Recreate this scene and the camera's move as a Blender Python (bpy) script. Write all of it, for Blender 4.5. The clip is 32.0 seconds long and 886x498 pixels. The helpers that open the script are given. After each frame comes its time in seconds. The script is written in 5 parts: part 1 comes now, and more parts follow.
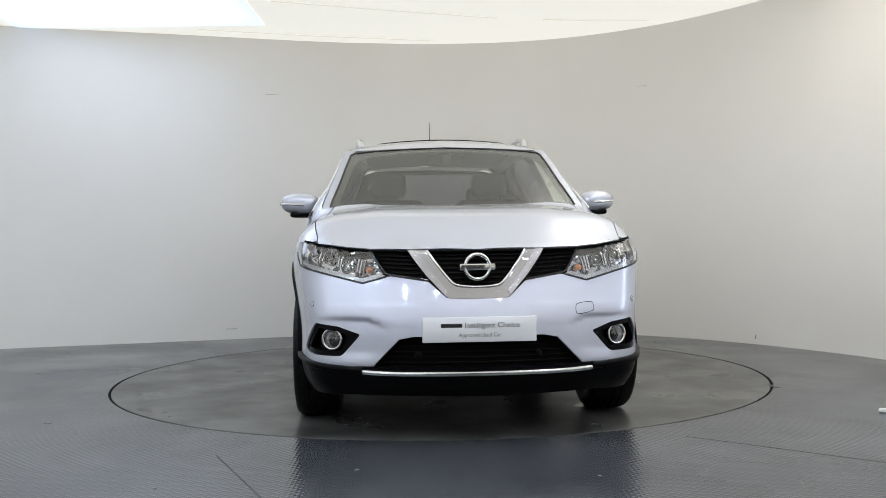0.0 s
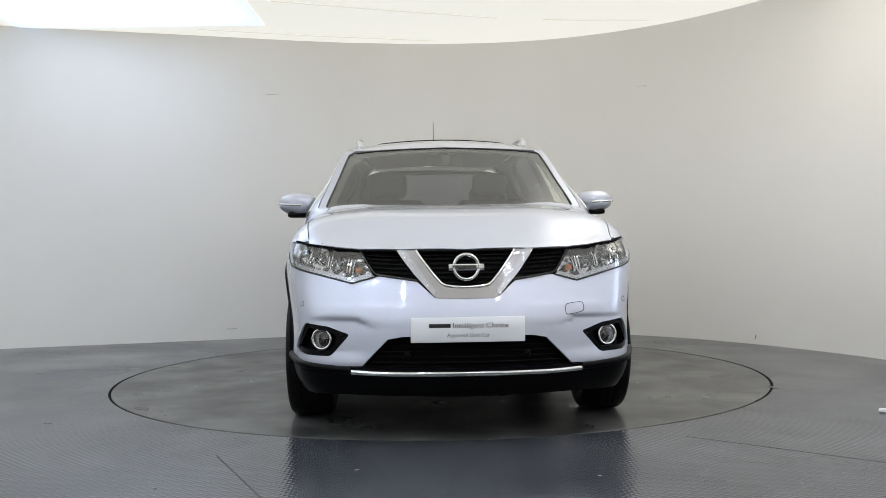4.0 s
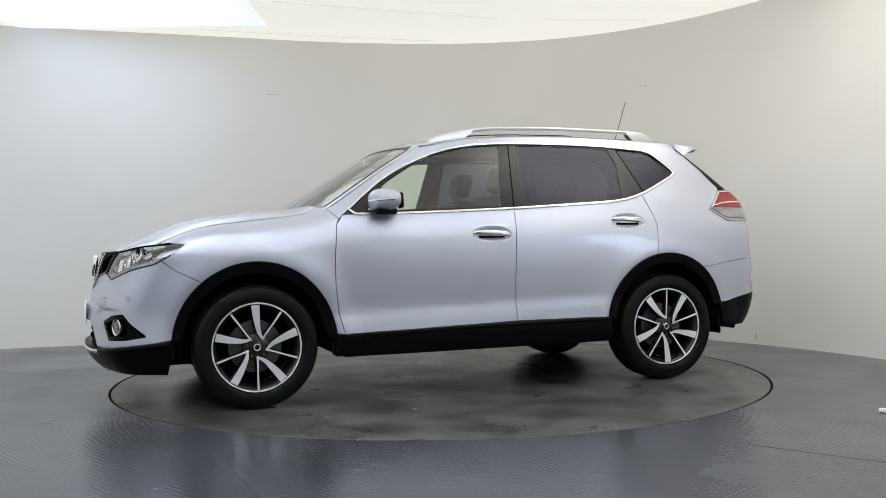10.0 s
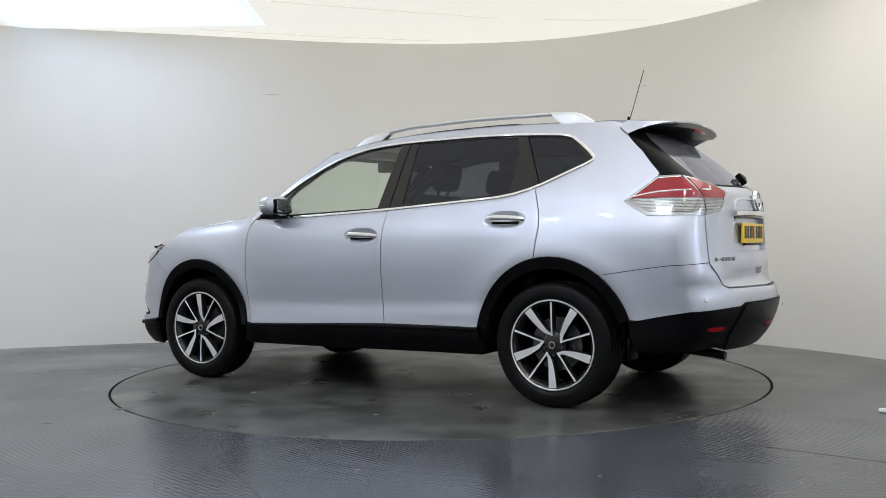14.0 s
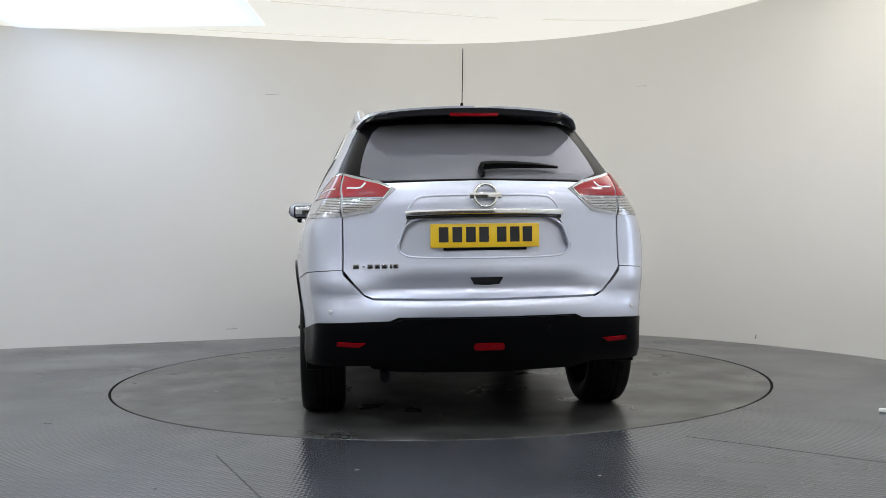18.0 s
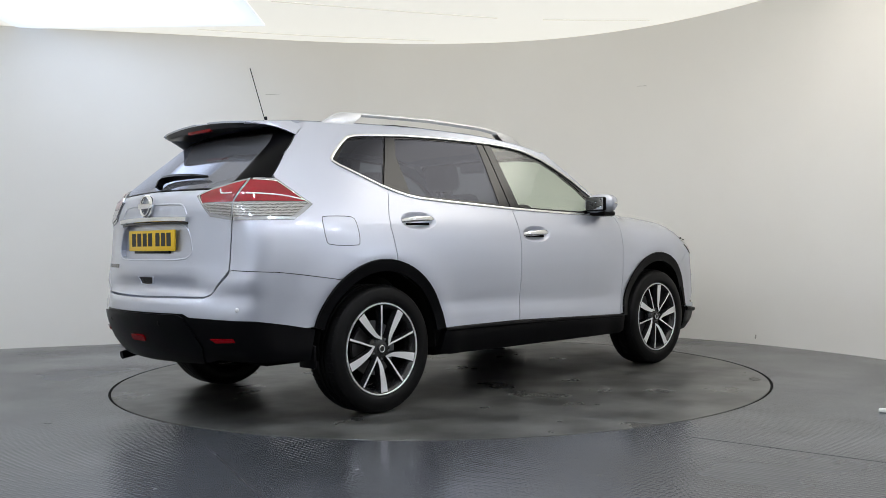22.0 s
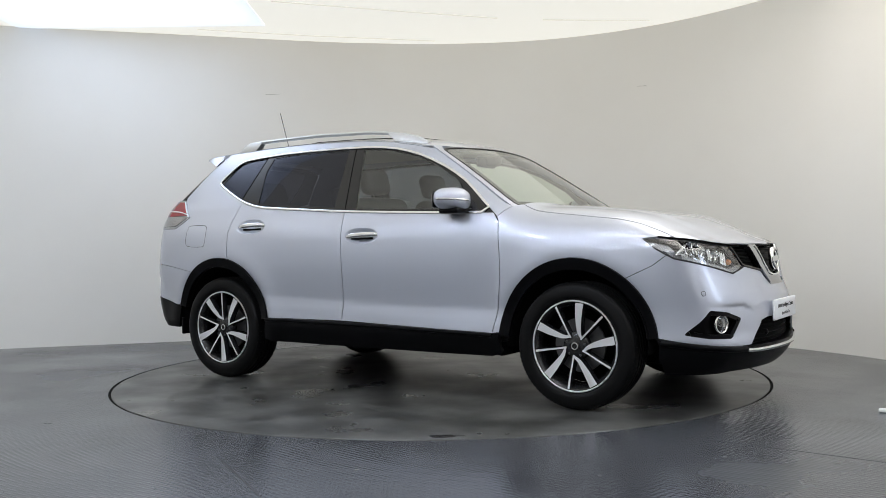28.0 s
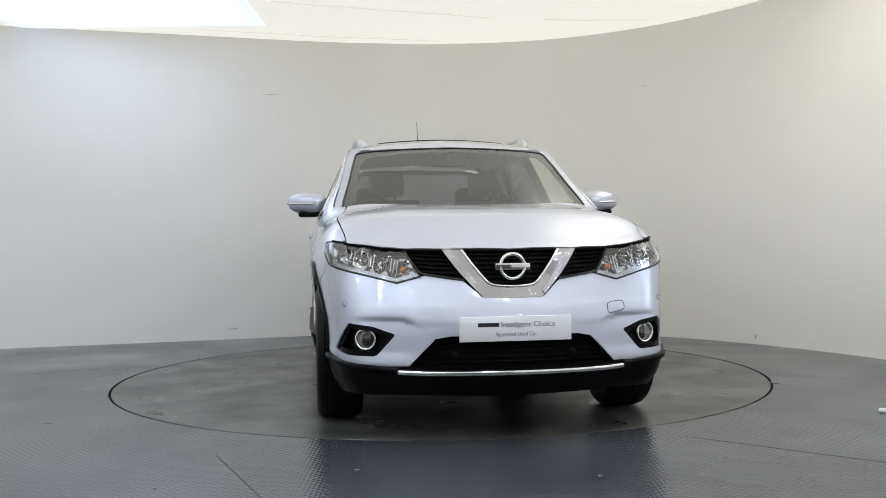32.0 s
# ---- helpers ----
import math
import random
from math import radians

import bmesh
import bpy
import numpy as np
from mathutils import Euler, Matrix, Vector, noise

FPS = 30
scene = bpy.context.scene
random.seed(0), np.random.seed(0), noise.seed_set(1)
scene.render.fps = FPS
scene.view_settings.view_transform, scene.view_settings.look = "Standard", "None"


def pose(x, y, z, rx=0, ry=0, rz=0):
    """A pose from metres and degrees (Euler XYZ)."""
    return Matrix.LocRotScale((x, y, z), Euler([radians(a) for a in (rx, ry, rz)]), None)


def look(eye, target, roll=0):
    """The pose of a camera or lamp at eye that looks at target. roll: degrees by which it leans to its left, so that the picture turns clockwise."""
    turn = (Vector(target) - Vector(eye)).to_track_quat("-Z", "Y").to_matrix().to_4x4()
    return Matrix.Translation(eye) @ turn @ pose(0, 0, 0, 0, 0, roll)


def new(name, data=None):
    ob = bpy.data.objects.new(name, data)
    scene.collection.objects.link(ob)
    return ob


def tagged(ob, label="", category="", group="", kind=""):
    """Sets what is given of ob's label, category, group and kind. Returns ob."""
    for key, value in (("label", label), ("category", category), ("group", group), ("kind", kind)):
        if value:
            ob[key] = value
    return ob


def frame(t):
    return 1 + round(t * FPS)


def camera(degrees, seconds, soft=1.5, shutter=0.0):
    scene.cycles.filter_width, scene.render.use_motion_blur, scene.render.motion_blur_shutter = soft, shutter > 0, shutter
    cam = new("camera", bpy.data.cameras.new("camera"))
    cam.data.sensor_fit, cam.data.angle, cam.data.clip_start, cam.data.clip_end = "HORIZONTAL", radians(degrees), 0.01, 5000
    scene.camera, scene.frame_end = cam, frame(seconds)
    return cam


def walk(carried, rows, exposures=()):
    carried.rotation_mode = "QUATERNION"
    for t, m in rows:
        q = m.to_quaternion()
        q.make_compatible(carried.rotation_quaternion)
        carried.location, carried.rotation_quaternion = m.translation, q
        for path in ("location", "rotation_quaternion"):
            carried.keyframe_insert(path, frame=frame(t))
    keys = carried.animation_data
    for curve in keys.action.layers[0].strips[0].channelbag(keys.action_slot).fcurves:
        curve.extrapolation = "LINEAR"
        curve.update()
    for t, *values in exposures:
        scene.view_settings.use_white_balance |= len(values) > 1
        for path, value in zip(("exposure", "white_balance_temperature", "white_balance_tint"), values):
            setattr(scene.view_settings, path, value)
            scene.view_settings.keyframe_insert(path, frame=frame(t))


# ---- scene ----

# ---------------------------------------------------------------- camera
cam = camera(51.58, 32.0, soft=0.8)
EYE = Vector((0.0, -6.506, 0.925))
AIM = EYE + Vector((0.00401, 0.99997, -0.00646))
walk(cam, [(0, look(EYE, AIM, -0.77)), (32, look(EYE, AIM, -0.77))])

# ---------------------------------------------------------------- world and light
world = bpy.data.worlds.new("world")
world.use_nodes = True
world.node_tree.nodes["Background"].inputs["Color"].default_value = (0.8, 0.85, 1.0, 1)
world.node_tree.nodes["Background"].inputs["Strength"].default_value = 0.02
scene.world = world
scene.view_settings.exposure = 0.43


# ---------------------------------------------------------------- materials
def material(name, color, rough=0.5, metal=0.0, coat=0.0, spec=0.5, emit=None, strength=0.0):
    m = bpy.data.materials.new(name)
    m.use_nodes = True
    b = m.node_tree.nodes["Principled BSDF"]
    b.inputs["Base Color"].default_value = (*color, 1)
    b.inputs["Roughness"].default_value = rough
    b.inputs["Metallic"].default_value = metal
    b.inputs["Coat Weight"].default_value = coat
    b.inputs["Coat Roughness"].default_value = 0.04
    b.inputs["Specular IOR Level"].default_value = spec
    if emit:
        b.inputs["Emission Color"].default_value = (*emit, 1)
        b.inputs["Emission Strength"].default_value = strength
    return m


def node(m, kind, **inputs):
    n = m.node_tree.nodes.new(kind)
    for k, v in inputs.items():
        n.inputs[k.replace("_", " ")].default_value = v
    return n


def join(m, a, out, b, inp):
    m.node_tree.links.new(a.outputs[out], b.inputs[inp])


def bsdf(m):
    return m.node_tree.nodes["Principled BSDF"]


def varied(m, c1, c2, scale, detail=4.0, low=0.35, high=0.65, target="Base Color"):
    """Two tones mixed by noise in object space."""
    co = node(m, "ShaderNodeTexCoord")
    nz = node(m, "ShaderNodeTexNoise", Scale=scale, Detail=detail)
    rp = node(m, "ShaderNodeValToRGB")
    rp.color_ramp.elements[0].position, rp.color_ramp.elements[1].position = low, high
    if target == "Base Color":
        rp.color_ramp.elements[0].color, rp.color_ramp.elements[1].color = (*c1, 1), (*c2, 1)
    else:
        rp.color_ramp.elements[0].color, rp.color_ramp.elements[1].color = (c1, c1, c1, 1), (c2, c2, c2, 1)
    join(m, co, "Object", nz, "Vector")
    join(m, nz, "Fac", rp, "Fac")
    join(m, rp, "Color", bsdf(m), target)
    return m


def bumped(m, scale, strength, distance=0.002, detail=3.0):
    co = node(m, "ShaderNodeTexCoord")
    nz = node(m, "ShaderNodeTexNoise", Scale=scale, Detail=detail)
    bp = node(m, "ShaderNodeBump", Strength=strength, Distance=distance)
    join(m, co, "Object", nz, "Vector")
    join(m, nz, "Fac", bp, "Height")
    join(m, bp, "Normal", bsdf(m), "Normal")
    return m


def glass(name, tint, gloss=1.0, bright=0.08, rough=0.02, haze=0.0):
    """A thin tinted pane: clear see-through mixed with a mirror gloss by Fresnel. The last value mixes in grey haze
    that stands in for reflected light.
    """
    m = bpy.data.materials.new(name)
    m.use_nodes = True
    t = m.node_tree
    t.nodes.clear()
    out = t.nodes.new("ShaderNodeOutputMaterial")
    mix = t.nodes.new("ShaderNodeMixShader")
    tr = t.nodes.new("ShaderNodeBsdfTransparent")
    gl = t.nodes.new("ShaderNodeBsdfGlossy")
    lw = t.nodes.new("ShaderNodeLayerWeight")
    pw = t.nodes.new("ShaderNodeMath")
    fr = t.nodes.new("ShaderNodeMath")
    tr.inputs["Color"].default_value = (*tint, 1)
    gl.inputs["Roughness"].default_value = rough
    gl.inputs["Color"].default_value = (*(gloss if isinstance(gloss, tuple) else (gloss, gloss, gloss)), 1)
    pw.operation, fr.operation = "POWER", "MULTIPLY_ADD"
    pw.inputs[1].default_value, fr.inputs[1].default_value, fr.inputs[2].default_value = 4.0, 0.98 - bright, bright
    t.links.new(lw.outputs["Facing"], pw.inputs[0])
    t.links.new(pw.outputs[0], fr.inputs[0])
    t.links.new(fr.outputs[0], mix.inputs[0])
    if haze:
        df, dm = t.nodes.new("ShaderNodeBsdfDiffuse"), t.nodes.new("ShaderNodeMixShader")
        df.inputs["Color"].default_value = (0.52, 0.52, 0.56, 1)
        dm.inputs[0].default_value = haze
        t.links.new(tr.outputs[0], dm.inputs[1])
        t.links.new(df.outputs[0], dm.inputs[2])
        t.links.new(dm.outputs[0], mix.inputs[1])
    else:
        t.links.new(tr.outputs[0], mix.inputs[1])
    t.links.new(gl.outputs[0], mix.inputs[2])
    t.links.new(mix.outputs[0], out.inputs[0])
    return m


SILVER = material("silver paint", (0.532, 0.557, 0.634), 0.42, 0.70, 1.0)
bumped(SILVER, 900, 0.06, 0.0004)
BLACK = material("black plastic", (0.0022, 0.0022, 0.0028), 0.34, spec=0.085)
bumped(BLACK, 500, 0.25, 0.0006)
GLOSS = material("gloss black", (0.008, 0.008, 0.009), 0.12)
CHROME = material("chrome", (0.82, 0.83, 0.84), 0.07, 1.0)
SATIN = material("satin silver", (0.62, 0.63, 0.65), 0.3, 0.8, 0.6)
RUBBER = bumped(material("rubber", (0.0042, 0.0042, 0.0045), 0.46, spec=0.13), 260, 0.3, 0.0008)
ALLOY = material("machined alloy", (0.80, 0.805, 0.82), 0.34, 0.6)
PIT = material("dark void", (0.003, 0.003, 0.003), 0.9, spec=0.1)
CABIN = bumped(material("cabin trim", (0.022, 0.022, 0.024), 0.75), 300, 0.3)
CLOTH = bumped(material("seat leather", (0.018, 0.018, 0.019), 0.5), 120, 0.3)
CLEAR = glass("clear glass", (0.90, 0.95, 0.88), 1.0, 0.08)
SIDECLEAR = glass("clear side glass", (0.88, 0.95, 0.88), 1.0, 0.08)
PRIVACY = glass("privacy glass", (0.10, 0.11, 0.135), (0.56, 0.58, 0.68), 0.07)
# grey haze of 0.2 lifts the rear pane in place of reflections
REARGLASS = glass("tinted rear glass", (0.16, 0.16, 0.19), (0.82, 0.86, 1.0), 0.075, 0.04, 0.2)
LENS = glass("lamp lens", (0.93, 0.94, 0.95), 1.0, 0.11)
RED = material("red lens", (0.27, 0.004, 0.012), 0.1, 0.0, 0.4)
DEEPRED = material("deep red lens", (0.20, 0.002, 0.005), 0.2, spec=0.15)
AMBER = material("amber bulb", (0.50, 0.18, 0.05), 0.25)
PLATE = material("white plate", (0.82, 0.83, 0.84), 0.35)
YELLOW = material("yellow plate", (0.80, 0.52, 0.02), 0.35)
INK = material("dark ink", (0.012, 0.012, 0.014), 0.5)
GRILLE = material("grille black", (0.0015, 0.0015, 0.0015), 0.5, spec=0.08)
DARKMIRROR = material("dark chrome", (0.30, 0.30, 0.31), 0.07, 1.0)
VEECHROME = material("grille chrome", (0.42, 0.42, 0.44), 0.10, 1.0)
FLANK = material("grille satin", (0.46, 0.46, 0.48), 0.22, 0.9)
STEEL = material("brake steel", (0.10, 0.10, 0.105), 0.4, 0.8)


# ---------------------------------------------------------------- mesh helpers
def solid(name, verts, faces, mat, parent=None, label="", smooth=True, normals=None):
    me = bpy.data.meshes.new(name)
    me.from_pydata([tuple(v) for v in verts], [], [tuple(f) for f in faces])
    me.validate()
    if not smooth:
        me.shade_flat()
    if normals is not None:
        me.normals_split_custom_set([normals[i] for i in range(len(me.loops))])
    for m in mat if isinstance(mat, (list, tuple)) else [mat]:
        me.materials.append(m)
    me.update()
    ob = new(name, me)
    if parent:
        ob.parent = parent
    return tagged(ob, label)


def part(name, bm, mat, parent=None, label="", smooth=30):
    me = bpy.data.meshes.new(name)
    bmesh.ops.recalc_face_normals(bm, faces=bm.faces)
    bm.to_mesh(me)
    bm.free()
    if smooth:
        me.set_sharp_from_angle(angle=radians(smooth))
    else:
        me.shade_flat()
    for m in mat if isinstance(mat, (list, tuple)) else [mat]:
        me.materials.append(m)
    ob = new(name, me)
    if parent:
        ob.parent = parent
    return tagged(ob, label)


def box(bm, c, size, bevel=0.0, seg=2, m=None):
    r = bmesh.ops.create_cube(bm, size=1.0)
    vs = r["verts"]
    bmesh.ops.scale(bm, vec=size, verts=vs)
    if bevel:
        es = {e for v in vs for e in v.link_edges}
        rb = bmesh.ops.bevel(bm, geom=list(es), offset=bevel, segments=seg, affect="EDGES", profile=0.5)
        vs = list({v for f in rb["faces"] for v in f.verts} | {v for v in vs if v.is_valid})
    if m:
        bmesh.ops.transform(bm, matrix=m, verts=vs)
    bmesh.ops.translate(bm, vec=c, verts=vs)
    return vs


def lathe(profile, axis="y", seg=48, turn=360.0):
    """Vertices and faces of a profile of (radius, along) turned about an axis."""
    n, full = len(profile), turn >= 360
    cnt = seg if full else seg + 1
    vs, fs = [], []
    for i in range(cnt):
        a = radians(turn) * i / seg
        for r, h in profile:
            c, s = r * math.cos(a), r * math.sin(a)
            vs.append((c, h, s) if axis == "y" else (h, c, s) if axis == "x" else (c, s, h))
    for i in range(seg):
        j = (i + 1) % cnt
        for k in range(n - 1):
            fs.append((i * n + k, i * n + k + 1, j * n + k + 1, j * n + k))
    return vs, fs


def turned(name, profile, mat, parent=None, at=(0, 0, 0), axis="y", seg=48, label="", sharp=35):
    vs, fs = lathe(profile, axis, seg)
    bm = bmesh.new()
    bv = [bm.verts.new(Vector(v) + Vector(at)) for v in vs]
    for f in fs:
        bm.faces.new([bv[i] for i in f])
    bmesh.ops.remove_doubles(bm, verts=bm.verts, dist=1e-5)
    return part(name, bm, mat, parent, label, sharp)


def swept(path, section, closed=False, scale=None, up=(0, 0, 1)):
    """Vertices and faces of a closed section carried along a path; scale: a factor at each point."""
    pts = [Vector(p) for p in path]
    n, m = len(pts), len(section)
    vs, fs = [], []
    for i, p in enumerate(pts):
        a, b = pts[(i - 1) % n if closed else max(i - 1, 0)], pts[(i + 1) % n if closed else min(i + 1, n - 1)]
        t = (b - a).normalized()
        side = t.cross(Vector(up)).normalized()
        nor = side.cross(t)
        k = scale[i] if scale else 1
        vs += [p + side * (u * k) + nor * (v * k) for u, v in section]
    for i in range(n if closed else n - 1):
        j = (i + 1) % n
        for k in range(m):
            fs.append((i * m + k, i * m + (k + 1) % m, j * m + (k + 1) % m, j * m + k))
    if not closed:
        fs += [tuple(range(m))[::-1], tuple(range((n - 1) * m, n * m))]
    return vs, fs


def raw(vs, fs, bm=None):
    bm = bm or bmesh.new()
    bv = [bm.verts.new(v) for v in vs]
    for f in fs:
        try:
            bm.faces.new([bv[i] for i in f])
        except ValueError:
            pass
    return bm


def ring_section(w, h, n=10):
    return [(w * math.cos(2 * math.pi * i / n), h * math.sin(2 * math.pi * i / n)) for i in range(n)]


def rounded_line(pts, closed=False, step=0.02, soft=2):
    """A polyline resampled at even steps with its corners cut softly."""
    p = np.array(pts, float)
    for _ in range(soft):
        q = []
        n = len(p)
        for i in range(n if closed else n - 1):
            a, b = p[i], p[(i + 1) % n]
            q += [a * 0.75 + b * 0.25, a * 0.25 + b * 0.75]
        p = np.array(([] if closed else [p[0]]) + q + ([] if closed else [p[-1]]))
    return resampled(p, closed, step)


def resampled(p, closed=False, step=0.02):
    p = np.array(p, float)
    out = []
    n = len(p)
    for i in range(n if closed else n - 1):
        a, b = p[i], p[(i + 1) % n]
        k = max(1, int(np.ceil(np.linalg.norm(b - a) / step)))
        out += [a + (b - a) * j / k for j in range(k)]
    if not closed:
        out.append(p[-1])
    return np.array(out)


# ---------------------------------------------------------------- the car's outer surface (x forward, y to its left, z up)
def curve(knots, sigma):
    """A smooth function through a short table, its corners rounded over sigma."""
    k = np.array(knots, float).reshape(-1, 2)
    k = k[np.argsort(k[:, 0])]
    g = np.arange(k[0, 0] - 1, k[-1, 0] + 1, 0.005)
    v = np.interp(g, k[:, 0], k[:, 1])
    lo, hi = g < k[0, 0], g > k[-1, 0]
    v[lo] = k[0, 1] + (g[lo] - k[0, 0]) * (k[1, 1] - k[0, 1]) / (k[1, 0] - k[0, 0])
    v[hi] = k[-1, 1] + (g[hi] - k[-1, 0]) * (k[-1, 1] - k[-2, 1]) / (k[-1, 0] - k[-2, 0])
    w = np.exp(-0.5 * (np.arange(-60, 61) * 0.005 / sigma) ** 2)
    v = np.convolve(np.pad(v, 60, mode="edge"), w / w.sum(), "valid")
    return lambda x: np.interp(x, g, v)


def smoothstep(a, b, x):
    t = np.clip((x - a) / (b - a), 0, 1)
    return t * t * (3 - 2 * t)


def smax(a, b, k):
    h = np.clip(0.5 + 0.5 * (a - b) / k, 0, 1)
    return b + (a - b) * h + k * h * (1 - h)


# half width by height
BASE = curve([0.18, 0.80, 0.28, 0.865, 0.38, 0.886, 0.45, 0.880, 0.55, 0.881, 0.66, 0.893, 0.78, 0.904, 0.88, 0.907, 0.97, 0.901,
              1.04, 0.883, 1.10, 0.856, 1.16, 0.830, 1.25, 0.79, 1.40, 0.722, 1.52, 0.665, 1.57, 0.637, 1.62, 0.60, 1.68, 0.54], 0.022)
# half width of the front end by length
NOSE = curve([0.9, 0.9, 1.35, 0.9, 1.6, 0.887, 1.75, 0.864, 1.9, 0.840, 2.05, 0.812, 2.3, 0.76], 0.05)
TAIL = curve([-1.3, 0.0, -1.55, 0.006, -1.75, 0.019, -1.9, 0.039, -2.05, 0.066, -2.2, 0.105, -2.4, 0.17], 0.05)
# top line: bonnet, then the windscreen
CROWN = curve([2.25, 0.82, 2.16, 0.89, 2.10, 0.915, 2.03, 0.95, 1.92, 1.0, 1.75, 1.062, 1.57, 1.097, 1.31, 1.125, 1.05, 1.142, 0.97, 1.175, 0.72, 1.33,
               0.57, 1.42, 0.39, 1.53, 0.2, 1.61, 0.0, 1.645], 0.035)
FRONT = curve([0.16, 2.10, 0.20, 2.17, 0.25, 2.23, 0.32, 2.268, 0.40, 2.270, 0.52, 2.263, 0.61, 2.243, 0.70, 2.213, 0.78, 2.188, 0.885, 2.165, 1.0, 2.05], 0.032)
REAR = curve([0.18, -2.12, 0.28, -2.18, 0.335, -2.245, 0.40, -2.293, 0.47, -2.325, 0.54, -2.347, 0.60, -2.353, 0.655, -2.345, 0.69, -2.268, 0.74, -2.272, 0.782, -2.288, 0.85, -2.276,
              1.0, -2.264, 1.12, -2.258, 1.19, -2.24, 1.225, -2.205, 1.27, -2.16, 1.40, -2.0, 1.52, -1.845, 1.6, -1.74], 0.012)
# the tail's profile at the corners, with no ledge under the tailgate
CORNER = curve([0.18, -2.12, 0.28, -2.18, 0.335, -2.245, 0.40, -2.293, 0.47, -2.325, 0.54, -2.343, 0.60, -2.341, 0.66, -2.322, 0.74, -2.298, 0.80, -2.285, 0.85, -2.276,
                1.0, -2.264, 1.12, -2.258, 1.19, -2.24, 1.225, -2.205, 1.27, -2.16, 1.40, -2.0, 1.52, -1.845, 1.6, -1.74], 0.02)
ROOFLINE = curve([0.5, 1.505, 0.4, 1.548, 0.3, 1.587, 0.2, 1.614, 0.0, 1.645, -0.2, 1.662, -0.4, 1.672, -0.8, 1.677, -1.2, 1.668, -1.7, 1.645, -2.0, 1.612], 0.05)
ZS, NS, MS = 0.86, 6.0, 2.5


def side_y(x, z):
    base = BASE(z) - TAIL(x) - 0.03 * smoothstep(1.0, 1.25, z) * smoothstep(-1.4, -2.0, x) - 0.14 * np.clip(z - 1.2, 0, 1) * smoothstep(-1.0, -1.8, x) - 0.05 * smoothstep(0.0, 0.8, x) * smoothstep(1.1, 1.3, z)
    arch = 0.93 * NOSE(x)
    for _ in range(2):
        top = np.maximum(CROWN(x + 0.28 * arch * arch * smoothstep(1.55, 2.0, x)), 0.9)
        r = np.clip((z - ZS) / (top - ZS), 0, 1)
        arch = NOSE(x) * np.clip(1 - r ** MS, 0, 1) ** (1 / NS)
    low = BASE(np.minimum(z, ZS)) - 0.908 + NOSE(x)
    nose = np.where(z > ZS, arch, low)
    w = smoothstep(0.45, 1.0, x)
    y = base * (1 - w) + nose * w
    zc = 0.495 - 0.035 * x
    y = y + 0.010 * smoothstep(zc + 0.075, zc - 0.03, z) * smoothstep(1.0, 0.85, np.abs(x)) * (z > 0.2)
    for cx in (1.353, -1.353):
        d = np.hypot(x - cx, z - 0.36)
        y = y + 0.014 * np.exp(-((d - 0.5) / 0.09) ** 2) * (z > 0.2)
    return y


def front_x(y, z):
    return FRONT(z) - 0.30 * y * y


def rear_x(y, z):
    w = smoothstep(0.30, 0.66, np.abs(y))
    return REAR(z) * (1 - w) + CORNER(z) * w + (0.31 - 0.06 * smoothstep(0.65, 0.75, z)) * y * y


XF, XR, YC, RN = 1.5, -1.6, 0.38, 0.6
ARC = math.pi / 2 * RN
S1, S2 = YC, YC + ARC
S3 = S2 + XF - XR
S4 = S3 + ARC
S5 = S4 + YC


def wrap(s, z):
    """The body's skin: s runs from the middle of the nose along the left side to the middle of the tail."""
    s, z = np.asarray(s, float), np.asarray(z, float)
    over = np.where((s < 0) | (s > S5), -1.0, 1.0)
    s = np.abs(s)
    s = np.where(s > S5, 2 * S5 - s, s)
    f1, f2 = np.clip((s - S1) / RN, 0, math.pi / 2), np.clip((s - S3) / RN, 0, math.pi / 2)
    ang = f1 + f2
    bx = np.where(s < S2, XF, np.where(s < S3, XF - (s - S2), XR))
    by = np.where(s < S1, s, np.where(s < S4, YC, YC - (s - S4)))
    dx, dy = np.cos(ang), np.sin(ang)
    lo, hi = np.zeros_like(s + z), np.full_like(s + z, 1.3)
    for _ in range(27):
        t = (lo + hi) / 2
        x, y = bx + t * dx, by + t * dy
        f = smax(smax(x - front_x(y, z), y - side_y(x, z), 0.10), rear_x(y, z) - x, 0.09)
        lo, hi = np.where(f < 0, t, lo), np.where(f < 0, hi, t)
    t = (lo + hi) / 2
    return np.stack([bx + t * dx, (by + t * dy) * over, z + 0 * t], -1)


def hood(x, y):
    x, yy = np.asarray(x, float), np.asarray(y, float)
    y = np.abs(yy)
    top = CROWN(x + 0.28 * y * y * smoothstep(1.55, 2.0, x))
    z = ZS + (top - ZS) * np.clip(1 - np.clip(y / NOSE(x), 0, 1) ** NS, 0, 1) ** (1 / MS)
    z = z + 0.007 * smoothstep(0.62, 0.5, y + 0.12 * (x - 1)) * smoothstep(2.1, 1.7, x)
    return np.stack([x, yy, z], -1)


def roof(x, y):
    x, y = np.asarray(x, float), np.asarray(y, float)
    return np.stack([x, y, ROOFLINE(x) - 0.13 * y * y - 0.25 * np.clip(np.abs(y) - 0.5, 0, 1) ** 2], -1)


def screen(y, z):
    y, z = np.asarray(y, float), np.asarray(z, float)
    x = 1.015 - 1.62 * (z - 1.177) - 0.12 * np.clip(z - 1.4, 0, 1) - 0.26 * y * y
    return np.stack([x, y, z], -1)


GRID_F, GRID_R = np.linspace(0, S2 + 0.2, 130), np.linspace(S3 - 0.2, S5, 130)


def fy(y, z):
    """Chart place of the nose's point at y, z."""
    p = wrap(GRID_F, np.full(GRID_F.shape, z))
    return float(np.interp(y, p[:, 1], GRID_F)), z


